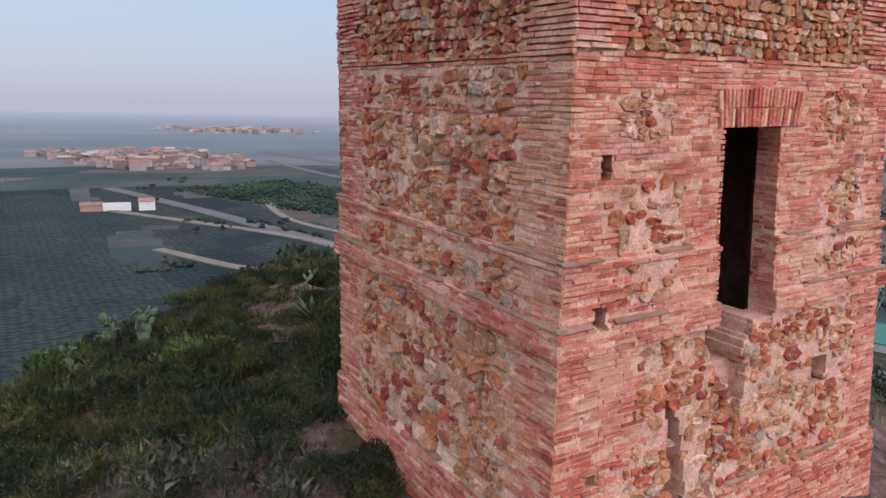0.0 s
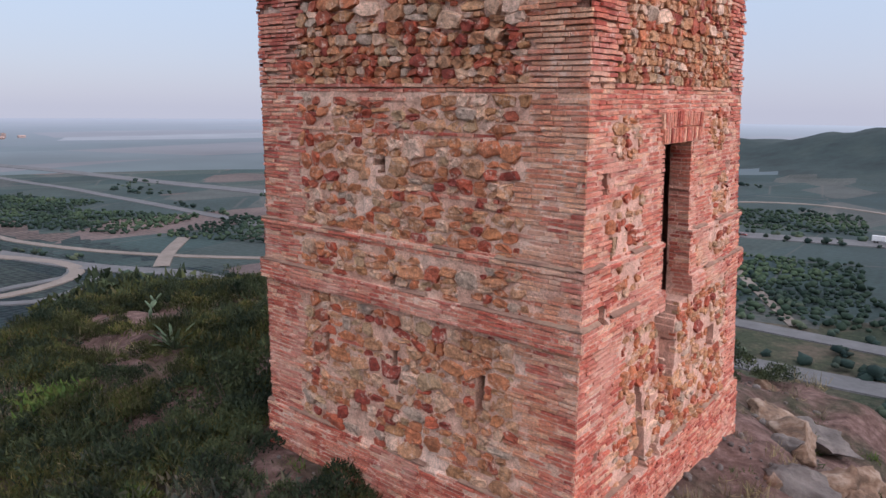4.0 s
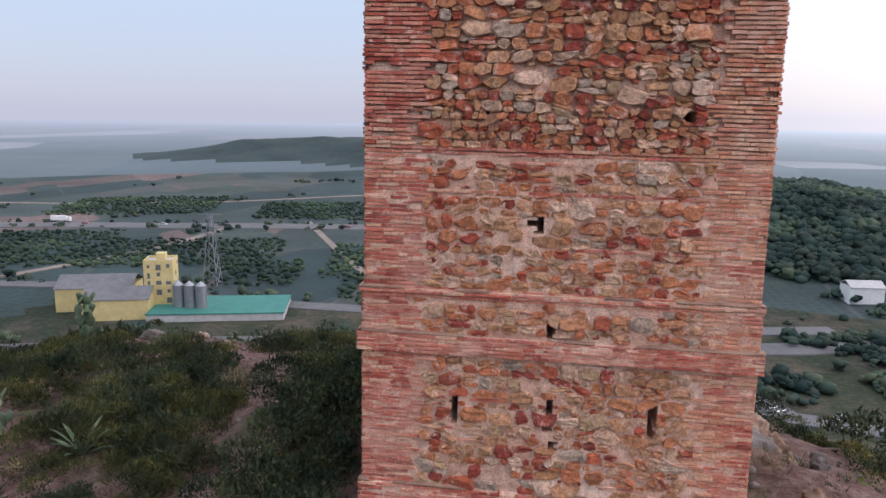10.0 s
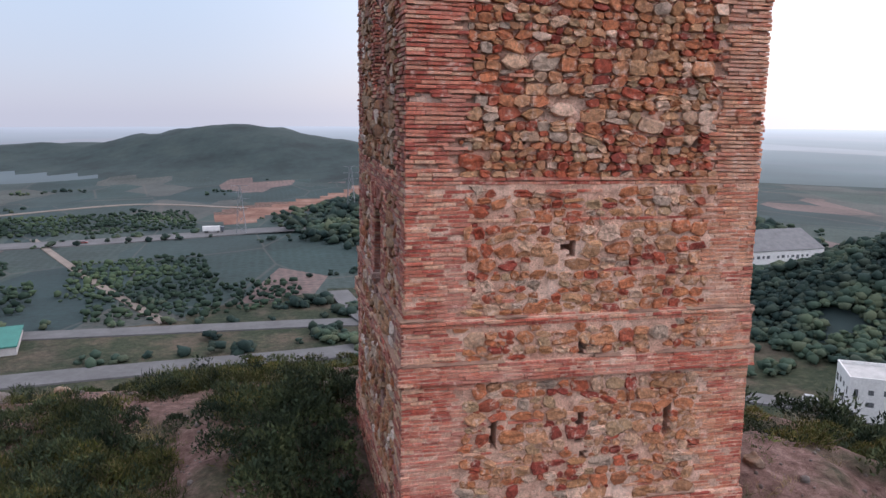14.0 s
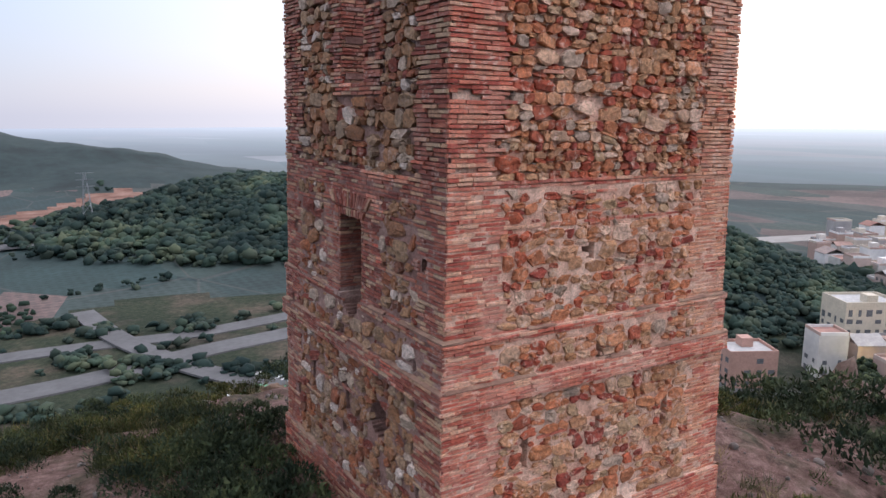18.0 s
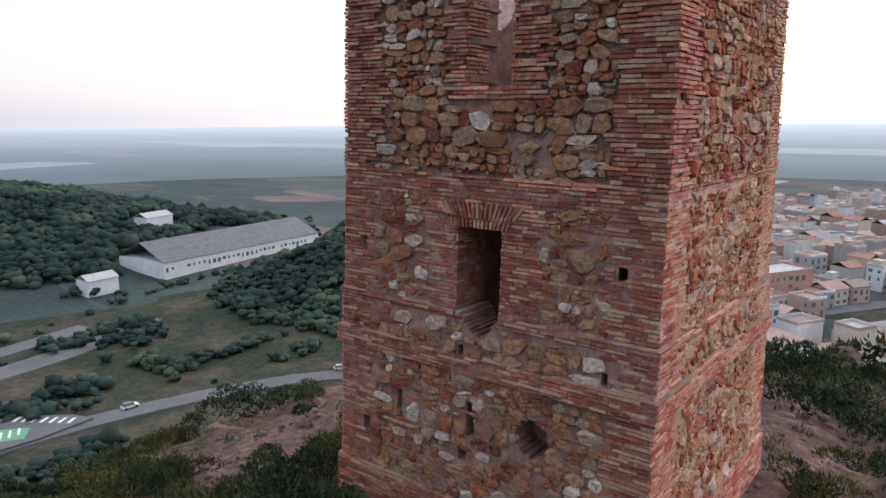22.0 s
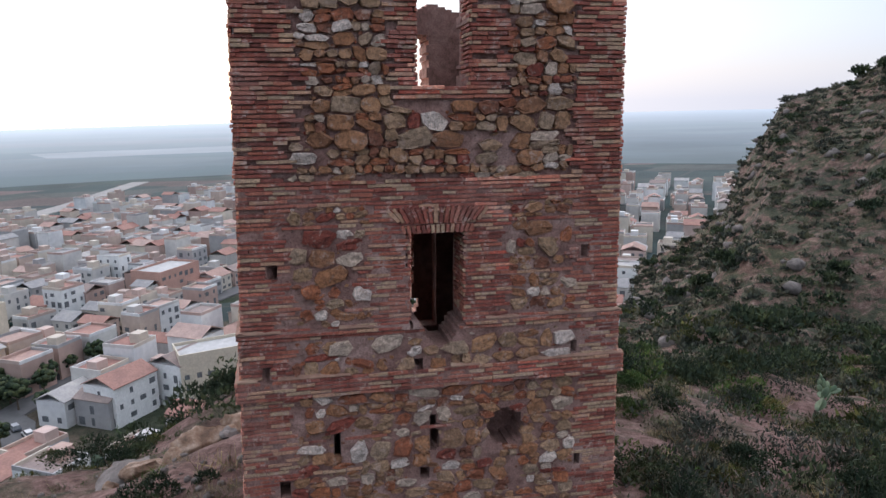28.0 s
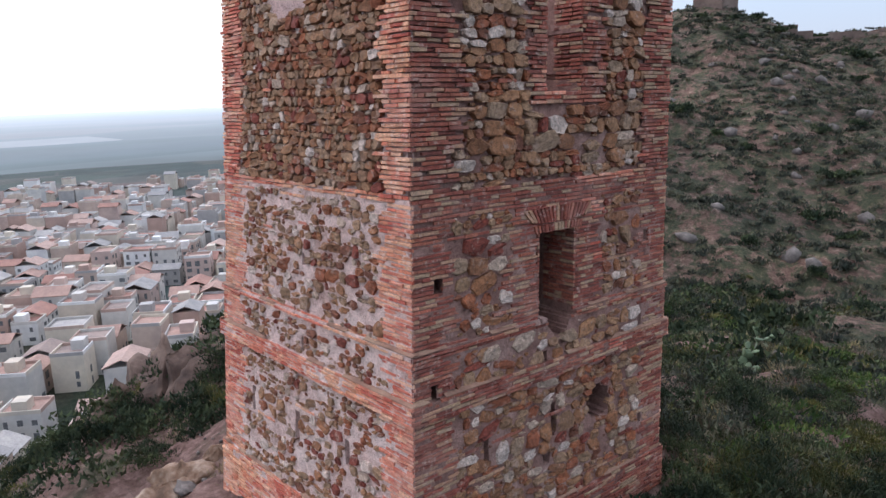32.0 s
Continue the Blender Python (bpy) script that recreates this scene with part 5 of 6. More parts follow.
block("factory_hall", "yellow factory hall with gabled grey roofs", "factory", -138, 219, 15, 22, 14, 7, YELLOW, SLATE, True)
block("factory_tower", "tall yellow factory tower with a flat grey roof", "factory", -127, 228, 15, 10, 9, 18, YELLOW, CONCRETE, bands=1)
netting = tagged(empty("green_shed", -104.5, 227.5, PLAIN + 0.2, 12), "long low shed under teal-green netting", "shed")
part("wall", *box(-23, -12, -1, 23, 12, 2.6), CONCRETE, netting)
part("roof", *box(-23.3, -12.3, 2.604, 23.3, 12.3, 3.0), TEAL, netting)
for k in range(3):
    n = 14
    ring = [(1.9 * math.cos(6.283 * q / n), 1.9 * math.sin(6.283 * q / n)) for q in range(n)]
    v = [(x, y, 0) for x, y in ring] + [(x, y, 11) for x, y in ring] + [(0, 0, 12.6)]
    f = [(q, (q + 1) % n, n + (q + 1) % n, n + q) for q in range(n)] + [(n + q, n + (q + 1) % n, 2 * n) for q in range(n)]
    silo = part("silo", v, f, STEEL, None)
    silo.matrix_world = pose(-118 + 4.2 * k, 222, PLAIN + 0.2)
    tagged(silo, "grey steel silo with a conical cap beside the factory", "silo", "factory silos")


def pylon(x, y):
    base = tagged(empty("pylon", x * K, y * K, ground_at(x * K, y * K) - 0.5), "tall lattice electricity pylon", "pylon", "pylons")
    bars = []
    for sx, sy in ((-1, -1), (1, -1), (1, 1), (-1, 1)):
        bars.append(((sx * 3, sy * 3, 0), (sx * 0.6, sy * 0.6, 30)))
        for h in range(5):
            a, b = 3 - h * 0.48, 3 - (h + 1) * 0.48
            bars.append(((sx * a, sy * a, h * 6), (-sy * b, sx * b, h * 6 + 6)))
    for z in (22, 26, 30):
        bars.append(((-5, 0, z), (5, 0, z)))
    for p, q in bars:
        p, q = Vector(p), Vector(q)
        d = (q - p).normalized()
        s = d.orthogonal().normalized() * 0.14
        t = d.cross(s)
        v = [p + s, p + t, p - s, p - t, q + s, q + t, q - s, q - t]
        part("bar", v, [(0, 1, 5, 4), (1, 2, 6, 5), (2, 3, 7, 6), (3, 0, 4, 7)], STEEL, base)


pylon(-19.6, 436)
pylon(50.4, 460.8)
pylon(-124.6, 265.6)


# ---- cars ----
CARPAINT = pieces_material("car_paint", [(0.6, 0.6, 0.6), (0.1, 0.11, 0.13), (0.35, 0.36, 0.38), (0.65, 0.65, 0.64), (0.25, 0.05, 0.04)], (0.97, 1.02), 1.0, 0.35, 0.0)
RUBBER = plain_material("tyre_rubber", (0.03, 0.03, 0.03), 5.0, 0.1, 0.9, 0.0)


def make_car(length=4.2, tall=0.0):
    car = tagged(empty("car"), "small parked car on the town street", "car", "cars by the roads")
    l, w = length / 2, 0.86
    side = [(-l, 0.3), (-l, 0.75), (-l + 0.15, 0.9), (l - 0.9, 0.92), (l - 0.1, 0.75), (l, 0.3)]
    n = len(side)
    v = [(x, -w, z) for x, z in side] + [(x, w, z) for x, z in side]
    part("body", v, [tuple(range(n)), tuple(range(2 * n - 1, n - 1, -1))] + [(k, (k + 1) % n, n + (k + 1) % n, n + k)[::-1] for k in range(n)], CARPAINT, car)
    top = 1.45 + tall
    v = [(x, y, z) for y0 in (-1, 1) for x, y, z in ((-l + 0.2, y0 * w * 0.95, 0.9), (-l + 0.5, y0 * w * 0.8, top), (l * 0.2, y0 * w * 0.8, top), (l * 0.55, y0 * w * 0.95, 0.9))]
    part("cabin", v, [(0, 1, 2, 3), (7, 6, 5, 4), (0, 4, 5, 1), (1, 5, 6, 2), (2, 6, 7, 3)], GLASSY, car)
    part("roof", *box(-l + 0.48, -w * 0.8, top + 0.004, l * 0.22, w * 0.8, top + 0.05), CARPAINT, car)
    for x in (-l + 0.75, l - 0.8):
        for y in (-w, w):
            ring = [(x + 0.31 * math.cos(0.628 * q), 0.31 + 0.31 * math.sin(0.628 * q)) for q in range(10)]
            v = [(a, y - 0.1, b) for a, b in ring] + [(a, y + 0.1, b) for a, b in ring]
            part("wheel", v, [tuple(range(10)), tuple(range(19, 9, -1))] + [(q, (q + 1) % 10, 10 + (q + 1) % 10, 10 + q) for q in range(10)], RUBBER, car)
    return car


first_car = make_car()
spots = [(173.9, 79.9, 60), (176.8, 85.3, 60), (166.5, 76.8, 58), (162.5, 67, 35), (157.9, 62.7, 35), (151.2, 61.7, 35), (147.9, 56.4, 35), (128.8, 132.9, -40), (44, 164.6, 4), (79.2, 157.9, -8), (48.8, 185.2, -70), (-268.4, 405.5, 5), (-219.8, 410.6, 5), (-105.8, 425.9, 4), (-392, 374.2, 5), (328.3, 254.7, -40), (191.1, 68, -30), (211.7, 66.5, -30)]
for k, (x, y, rz) in enumerate(spots):
    m = pose(x * K, y * K, ground_at(x * K, y * K) + 0.52, 0, 0, rz)
    if k == 0:
        first_car.matrix_basis = m
    else:
        copy_thing(first_car, m)
for x, y, rz in ((-287.6, 409.6, 4), (-36.9, 445.6, 2), (-464, 369.5, 5), (39.2, 432.1, -3)):
    truck = tagged(empty("lorry", x * K, y * K, PLAIN + 0.7, rz), "white lorry on the dual carriageway", "lorry", "lorries")
    part("trailer", *box(-6, -1.25, 1.1, 4.2, 1.25, 3.9), PALE, truck)
    part("cab", *box(4.6, -1.2, 0.6, 6.6, 1.2, 3.3), CARPAINT, truck)
    for wx in (-4.5, -3.2, 3.0, 5.6):
        part("wheel", *box(wx - 0.5, -1.25, 0, wx + 0.5, 1.25, 1.0), RUBBER, truck)

lamp = tagged(empty("street_lamp", 188.6, 76.5, PLAIN + 0.2), "tall street lamp shining above a tree", "lamp")
part("pole", *box(-0.1, -0.1, 0, 0.1, 0.1, 9), STEEL, lamp)
glow, gt, gb = material("lamp_glow")
gb.inputs["Emission Color"].default_value, gb.inputs["Emission Strength"].default_value = (1.0, 0.85, 0.5, 1), 25.0
part("lamp_head", *box(-0.7, -0.3, 9.004, 0.7, 0.3, 9.3), glow, lamp)
bulb = new("lamp_light", bpy.data.lights.new("lamp_light", "POINT"))
bulb.data.energy, bulb.data.color, bulb.data.shadow_soft_size = 1800, (1.0, 0.8, 0.25), 0.5
bulb.matrix_world = pose(188.6, 76.5, PLAIN + 8.6)

# ---- plants and rocks ----
def leaf_material(name, stops, clump=0.9):
    m, t, b = material(name, 0.9)
    b.inputs["Specular IOR Level"].default_value = 0.12
    n = len(stops)
    col = ramp(t, random_value(t), [(i / n, c) for i, c in enumerate(stops)])
    col = mix(t, 1.0, col, ramp(t, noise_fac(t, 6.0), [(0.3, (0.7,) * 3), (0.7, (1.2,) * 3)]), "MULTIPLY")
    # broad warm and dark patches imitate lit clump tops and shaded gaps
    col = mix(t, 1.0, col, ramp(t, noise_fac(t, clump, 2.0), [(0.36, (0.5, 0.56, 0.6)), (0.5, (0.95, 0.95, 0.95)), (0.64, (1.75, 1.6, 1.3))]), "MULTIPLY")
    t.links.new(col, b.inputs["Base Color"])
    return m


SCRUB = leaf_material("scrub_leaves", [(0.037, 0.048, 0.017), (0.056, 0.065, 0.022), (0.09, 0.088, 0.033), (0.045, 0.054, 0.024), (0.13, 0.11, 0.052), (0.052, 0.061, 0.02)])
OLIVE = leaf_material("dark_leaves", [(0.026, 0.038, 0.022), (0.04, 0.056, 0.03), (0.032, 0.046, 0.03), (0.055, 0.068, 0.036)])
FRESH = leaf_material("fresh_leaves", [(0.05, 0.09, 0.025), (0.07, 0.11, 0.03), (0.04, 0.075, 0.025), (0.09, 0.11, 0.04)])
# leaf green lightened and greyed for the haze over the castle hill
HAZE_GREY = leaf_material("haze_grey_leaves", [(0.06, 0.068, 0.05), (0.085, 0.085, 0.066), (0.05, 0.06, 0.046), (0.115, 0.1, 0.08), (0.07, 0.078, 0.054)])
STRAW = leaf_material("dry_grass", [(0.2, 0.17, 0.1), (0.27, 0.23, 0.14), (0.15, 0.13, 0.08)])
PINE = leaf_material("pine_crowns", [(0.024, 0.042, 0.038), (0.034, 0.055, 0.046), (0.028, 0.048, 0.042), (0.04, 0.06, 0.046), (0.05, 0.066, 0.05)], 0.03)
BARK = plain_material("bark", (0.1, 0.075, 0.055), 6.0, 0.3, 0.95, 0.5)
CACTUS = plain_material("cactus_pad", (0.085, 0.125, 0.065), 4.0, 0.35, 0.65, 0.3, (0.14, 0.175, 0.09))
BOULDER = plain_material("ochre_boulder", (0.2, 0.125, 0.082), 3.2, 0.6, 0.95, 1.0, (0.34, 0.26, 0.2), 16.0)
GREYROCK = plain_material("grey_boulder", (0.13, 0.11, 0.1), 1.6, 0.45, 0.95, 1.0, (0.2, 0.17, 0.155), 12.0)
prng = np.random.default_rng(5)


def foliage(n, radius, tall, blade=(0.1, 0.028), upright=0.6, gen=prng):
    """Many small leaf blades on the outer part of a lumpy dome."""
    lobes = [(gen.normal(0, 0.45 * radius), gen.normal(0, 0.45 * radius), gen.uniform(0.35, 0.8) * tall, gen.uniform(0.35, 0.6) * radius) for _ in range(7)]
    verts, faces = [], []
    for k in range(n):
        lx, ly, lz, lr = lobes[int(gen.integers(len(lobes)))]
        d = gen.normal(0, 1, 3)
        d /= np.linalg.norm(d)
        d[2] = abs(d[2]) * 1.1 - 0.35
        c = np.array((lx, ly, lz * 0.8)) + d * lr * gen.uniform(0.55, 1.08) * np.array((1, 1, tall / radius * 0.75))
        if c[2] < 0.02:
            c[2] = gen.uniform(0.02, 0.3 * tall)
        way = d * (1 - upright) + np.array((0, 0, 1)) * upright + gen.normal(0, 0.35, 3)
        way /= np.linalg.norm(way)
        side = np.cross(way, gen.normal(0, 1, 3))
        side /= np.linalg.norm(side) + 1e-6
        l, w = blade[0] * gen.uniform(0.6, 1.4), blade[1] * gen.uniform(0.7, 1.4)
        b = len(verts)
        verts += [c - way * l * 0.5 + side * w, c - way * l * 0.3 - side * w, c + way * l * 0.7]
        faces.append((b, b + 1, b + 2))
    return np.array(verts), np.array(faces)


def stems(n, radius, tall, gen=prng):
    out = []
    for _ in range(n):
        a, r = gen.uniform(0, 6.28), gen.uniform(0.3, 0.8) * radius
        p, q = np.array((0.05 * math.cos(a), 0.05 * math.sin(a), -0.15)), np.array((r * math.cos(a), r * math.sin(a), tall * gen.uniform(0.5, 0.85)))
        s, t = np.array((0.014, 0, 0)), np.array((0, 0.014, 0))
        out.append((np.array([p + s, p + t, p - s, p - t, q + s * 0.3, q + t * 0.3, q - s * 0.3, q - t * 0.3]), [(0, 1, 5, 4), (1, 2, 6, 5), (2, 3, 7, 6), (3, 0, 4, 7)]))
    return mesh_of(out)


TRAIL = [(-5.2, -3.0), (-5.2, -1.0), (-5.5, 0.4), (-5.6, 1.7), (-6.1, 3.2), (-6.3, 4.7), (-7.8, 5.5), (-9.2, 6.6)]


def off_trail(x, y):
    best = 99.0
    for (ax, ay), (bx, by) in zip(TRAIL, TRAIL[1:]):
        t = max(0.0, min(1.0, ((x - ax) * (bx - ax) + (y - ay) * (by - ay)) / ((bx - ax) ** 2 + (by - ay) ** 2)))
        best = min(best, math.hypot(x - ax - t * (bx - ax), y - ay - t * (by - ay)))
    return best


def shrub(mat, label, n, radius, tall, blade):
    s = tagged(empty("shrub"), label, "shrub", "shrubs on the hilltop")
    part("stem", *stems(7, radius, tall), BARK, s)
    part("foliage", *foliage(n, radius, tall, blade), mat, s)
    return s


KINDS = [shrub(SCRUB, "olive-green rosemary-like shrub on the dry hilltop", 2000, 0.62, 0.66, (0.085, 0.011)), shrub(SCRUB, "low grey-green scrub bush on stony soil", 2000, 0.8, 0.55, (0.075, 0.012)), shrub(OLIVE, "dense dark green shrub on the hilltop", 2600, 0.85, 0.85, (0.065, 0.018)), shrub(OLIVE, "dark rounded bush beside the trail", 2000, 0.62, 0.7, (0.06, 0.017)), shrub(FRESH, "bright green leafy bush among the scrub", 1900, 0.65, 0.55, (0.065, 0.018))]


def bare(x, y):
    """Stretches of bare stony soil."""
    along = min(max((x - 2.5) * 5 + (-8 - y) * 8, 0) / 89, 1)
    if math.hypot(x - 2.5 - 5 * along, y + 8 + 8 * along) < 0.9 + 0.3 * math.sin(9 * along):
        return True
    if off_trail(x, y) < 0.75 or max(abs(x), abs(y)) < 3.15:
        return True
    if ((x + 9.6) / 2.5) ** 2 + ((y - 6.1) / 1.5) ** 2 < 1.0 and prng.random() < 0.9:
        return True
    if -4 < x < 5 and 3.2 < y < 9:
        return (x - 0.4) ** 2 / 14 + (y - 6.0) ** 2 / 7 < 1.0
    return 3 < x < 6.5 and -5.5 < y < 3 and prng.random() < 0.6


spots = []
tries = 0
while len(spots) < 285 and tries < 30000:
    tries += 1
    a, r = prng.uniform(-math.pi, math.pi), 3.2 + 13.5 * math.sqrt(prng.random())
    x, y = r * math.cos(a), r * math.sin(a)
    if bare(x, y) or any((x - p) ** 2 + (y - q) ** 2 < (0.3 if x < -2 else 0.45) for p, q in spots) or (x > 0 and prng.random() < 0.45):
        continue
    spots.append((x, y))
used = set()
for x, y in spots:
    south, west = y < -3, x < -3
    k = int(prng.choice(5, p=[0.34, 0.3, 0.18, 0.13, 0.05] if west and not south else ([0.25, 0.25, 0.22, 0.18, 0.1] if south else [0.25, 0.35, 0.2, 0.15, 0.05])))
    m = pose(x, y, ground_at(x, y) - 0.06, prng.normal(0, 5), prng.normal(0, 5), prng.uniform(0, 360))
    scale = prng.uniform(0.7, 1.25)
    if k not in used:
        used.add(k)
        KINDS[k].matrix_basis = m
    else:
        copy_thing(KINDS[k], m @ Matrix.Diagonal((scale, scale, scale * prng.uniform(0.8, 1.15), 1)))
# dense dark bushes against the tower's foot
for x, y, sc in ((-3.2, 3.3, 1.3), (-2.3, 3.5, 1.0), (-4.2, 2.2, 1.2), (0.3, 4.4, 0.8), (-3.6, 0.2, 1.3), (-3.7, -0.9, 1.25), (-3.5, 1.4, 1.0), (-3.9, -2.2, 1.1), (-4.3, 0.8, 1.0), (-3.7, 2.6, 0.8), (-2.2, -3.7, 0.8), (-0.9, -3.5, 0.7), (-4.6, -3.2, 0.9)):
    copy_thing(KINDS[2], pose(x, y, ground_at(x, y) - 0.05, 0, 0, 80 * x) @ Matrix.Diagonal((sc, sc, sc, 1)))


def keep(xs, ys, test):
    ok = np.array([test(x, y) for x, y in zip(xs, ys)], bool)
    return xs[ok], ys[ok]


def scatter(name, label, category, mat, count, where, n, radius, tall, blade):
    """Bushes that nobody could count, as one mass."""
    kinds = [foliage(n, 1.0, tall / radius, tuple(b / radius for b in blade)) for _ in range(6)]
    out = []
    while len(out) < count:
        xs, ys = where(3000)
        zs = height(xs, ys)
        for x, y, z in zip(xs, ys, zs):
            if z < -36 or len(out) == count:
                continue
            s = radius * prng.uniform(0.55, 1.4)
            v, f = kinds[int(prng.integers(6))]
            a = prng.uniform(0, 6.28)
            rot = np.array(((math.cos(a), math.sin(a), 0), (-math.sin(a), math.cos(a), 0), (0, 0, 1)))
            out.append((v @ rot * s + np.array((x, y, z - 0.1)), f))
    return tagged(part(name, *mesh_of(out), mat), label, category, kind="stuff")


def on_slopes(n):
    a, r = prng.uniform(-math.pi, math.pi, n), prng.uniform(14, 48, n)
    return r * np.cos(a), r * np.sin(a)


def on_castle_hill(n):
    xs, ys = prng.uniform(-45, 105, n), prng.uniform(-130, -18, n)
    ok = (lump(xs / 11, ys / 11, 51) + prng.normal(0, 0.9, n) > -0.9) & (height(xs, ys) > -32)
    return xs[ok], ys[ok]


def on_west(n):
    xs, ys = prng.uniform(-15, -3, n), prng.uniform(-9, 9, n)
    return keep(xs, ys, lambda x, y: not bare(x, y) and math.hypot(x, y) < 16 and wob(x / 1.2, y / 1.2, 55) > -0.08)


def on_saddle(n):
    xs, ys = prng.uniform(-12, 16, n), prng.uniform(-30, -3.2, n)
    return keep(xs, ys, lambda x, y: not bare(x, y) and wob(x / 2.2, y / 2.2, 52) > 0.0)


scatter("undergrowth", "low olive undergrowth filling the hilltop", "scrub", SCRUB, 620, on_west, 420, 0.55, 0.52, (0.11, 0.009))
scatter("dark_undergrowth", "dark leafy undergrowth filling the hilltop", "scrub", OLIVE, 380, on_west, 340, 0.6, 0.6, (0.085, 0.012))
scatter("saddle_scrub", "mixed green scrub over the saddle", "scrub", HAZE_GREY, 300, on_saddle, 280, 0.75, 0.6, (0.11, 0.022))
scatter("saddle_grass", "dry ochre grass over the saddle", "grass", STRAW, 300, on_saddle, 90, 0.4, 0.36, (0.26, 0.01))
scatter("saddle_green", "fresh green bushes over the saddle", "scrub", FRESH, 130, on_saddle, 420, 0.8, 0.62, (0.11, 0.026))
scatter("saddle_bushes", "dark bushes over the saddle", "scrub", OLIVE, 60, on_saddle, 420, 1.0, 1.0, (0.11, 0.03))
def on_crag(n):
    return prng.uniform(7, 21, n), prng.uniform(-11, 7, n)


scatter("crag_bushes", "dark bushes over the rocky spur", "scrub", OLIVE, 150, on_crag, 420, 0.9, 0.8, (0.11, 0.03))
scatter("slope_scrub", "grey-green scrub over the steep slopes", "scrub", SCRUB, 620, on_slopes, 150, 0.9, 0.7, (0.2, 0.06))
scatter("slope_bushes", "dark bushes over the steep slopes", "scrub", OLIVE, 420, on_slopes, 170, 1.1, 1.1, (0.2, 0.075))
scatter("hillside_scrub", "haze-greyed green bushes dotted over the castle hillside", "scrub", HAZE_GREY, 4400, on_castle_hill, 56, 0.6, 0.6, (0.24, 0.095))
scatter("hillside_bushes", "large dark bushes on the castle hillside", "scrub", OLIVE, 240, on_castle_hill, 300, 1.3, 1.4, (0.3, 0.12))
scatter("hillside_tufts", "dry tufts over the castle hillside", "scrub", HAZE_GREY, 8000, on_castle_hill, 36, 0.5, 0.42, (0.24, 0.08))


def on_top(n):
    a, r = prng.uniform(-math.pi, math.pi, n), prng.uniform(3.2, 14, n)
    return keep(r * np.cos(a), r * np.sin(a), lambda x, y: max(abs(x), abs(y)) > 3 and off_trail(x, y) > 0.4)


scatter("grass", "dry pale grass between the shrubs", "grass", STRAW, 260, on_top, 60, 0.3, 0.3, (0.26, 0.007))
scatter("green_grass", "short green grass beside the trail", "grass", FRESH, 160, on_top, 80, 0.3, 0.14, (0.13, 0.008))

# ---- rocks ----
ball = bmesh.new()
bmesh.ops.create_icosphere(ball, subdivisions=4, radius=1.0)
BALL = (np.array([v.co[:] for v in ball.verts]), np.array([[v.index for v in f.verts] for f in ball.faces]))
ball.free()
small = bmesh.new()
bmesh.ops.create_icosphere(small, subdivisions=1, radius=1.0)
SMALL = (np.array([v.co[:] for v in small.verts]), np.array([[v.index for v in f.verts] for f in small.faces]))
small.free()


def rock_verts(base, sx, sy, sz, seed):
    v = base.copy()
    gen = np.random.default_rng(int(seed * 10) + 3)
    for _ in range(11):
        way = gen.normal(0, 1, 3)
        way /= np.linalg.norm(way)
        v = v - np.maximum(v @ way - gen.uniform(0.42, 0.75), 0)[:, None] * way
    n = 0.14 * lump(v[:, 0] * 1.6 + seed, v[:, 1] * 1.6 + v[:, 2], seed) + 0.09 * lump(v[:, 0] * 4 + v[:, 2] * 3, v[:, 1] * 4 + seed, seed + 1)
    v = v * (1 + n)[:, None]
    v = v * (1 + 0.08 * lump(v[:, 0] * 9 + seed, v[:, 1] * 9 + v[:, 2] * 7, seed + 2) - 0.07 * np.abs(lump(v[:, 0] * 5 + v[:, 1] * 3 + seed, v[:, 2] * 11, seed + 4)))[:, None]
    v = np.round(v * 2.6) * 0.2 / 2.6 + v * 0.8
    return v * np.array((sx, sy, sz))


ROCKS = [(4.3, 2.0, 0.9), (4.6, 3.2, 1.1), (3.7, 3.9, 0.8), (3.6, 5.7, 1.2), (4.8, 4.2, 0.9), (3.0, 5.0, 0.8), (-10.9, 7.2, 0.9), (-9.4, 6.9, 0.6), (-8.2, 5.6, 0.5), (-10.4, 5.7, 0.55), (3.6, -3.5, 0.55), (4.2, -4.3, 0.8), (5.1, -4.0, 0.6), (3.3, -5.0, 0.45), (4.4, -0.9, 0.5), (5.2, 0.9, 0.6), (4.9, 2.3, 0.55), (3.9, 1.6, 0.4), (3.7, 3.4, 0.45), (-0.6, 9.0, 0.7), (0.7, 9.3, 0.6), (-2.4, 9.2, 0.5), (2.2, 8.3, 0.55), (1.5, 7.4, 0.35), (-7.6, 8.2, 0.6), (-9.2, 6.0, 0.5), (-8.4, 5.2, 0.4), (-10.8, 5.0, 0.55), (-4.4, -0.3, 0.4), (13.8, -0.6, 1.6), (15.4, -2.6, 2.0), (12.6, 0.9, 1.3), (16.4, -4.6, 1.8), (14.8, 1.6, 1.5), (4.4, -6.2, 0.5), (1.6, -6.6, 0.4), (-6.8, 9.6, 0.6), (2.6, 5.6, 0.4), (3.2, 4.6, 0.5)]
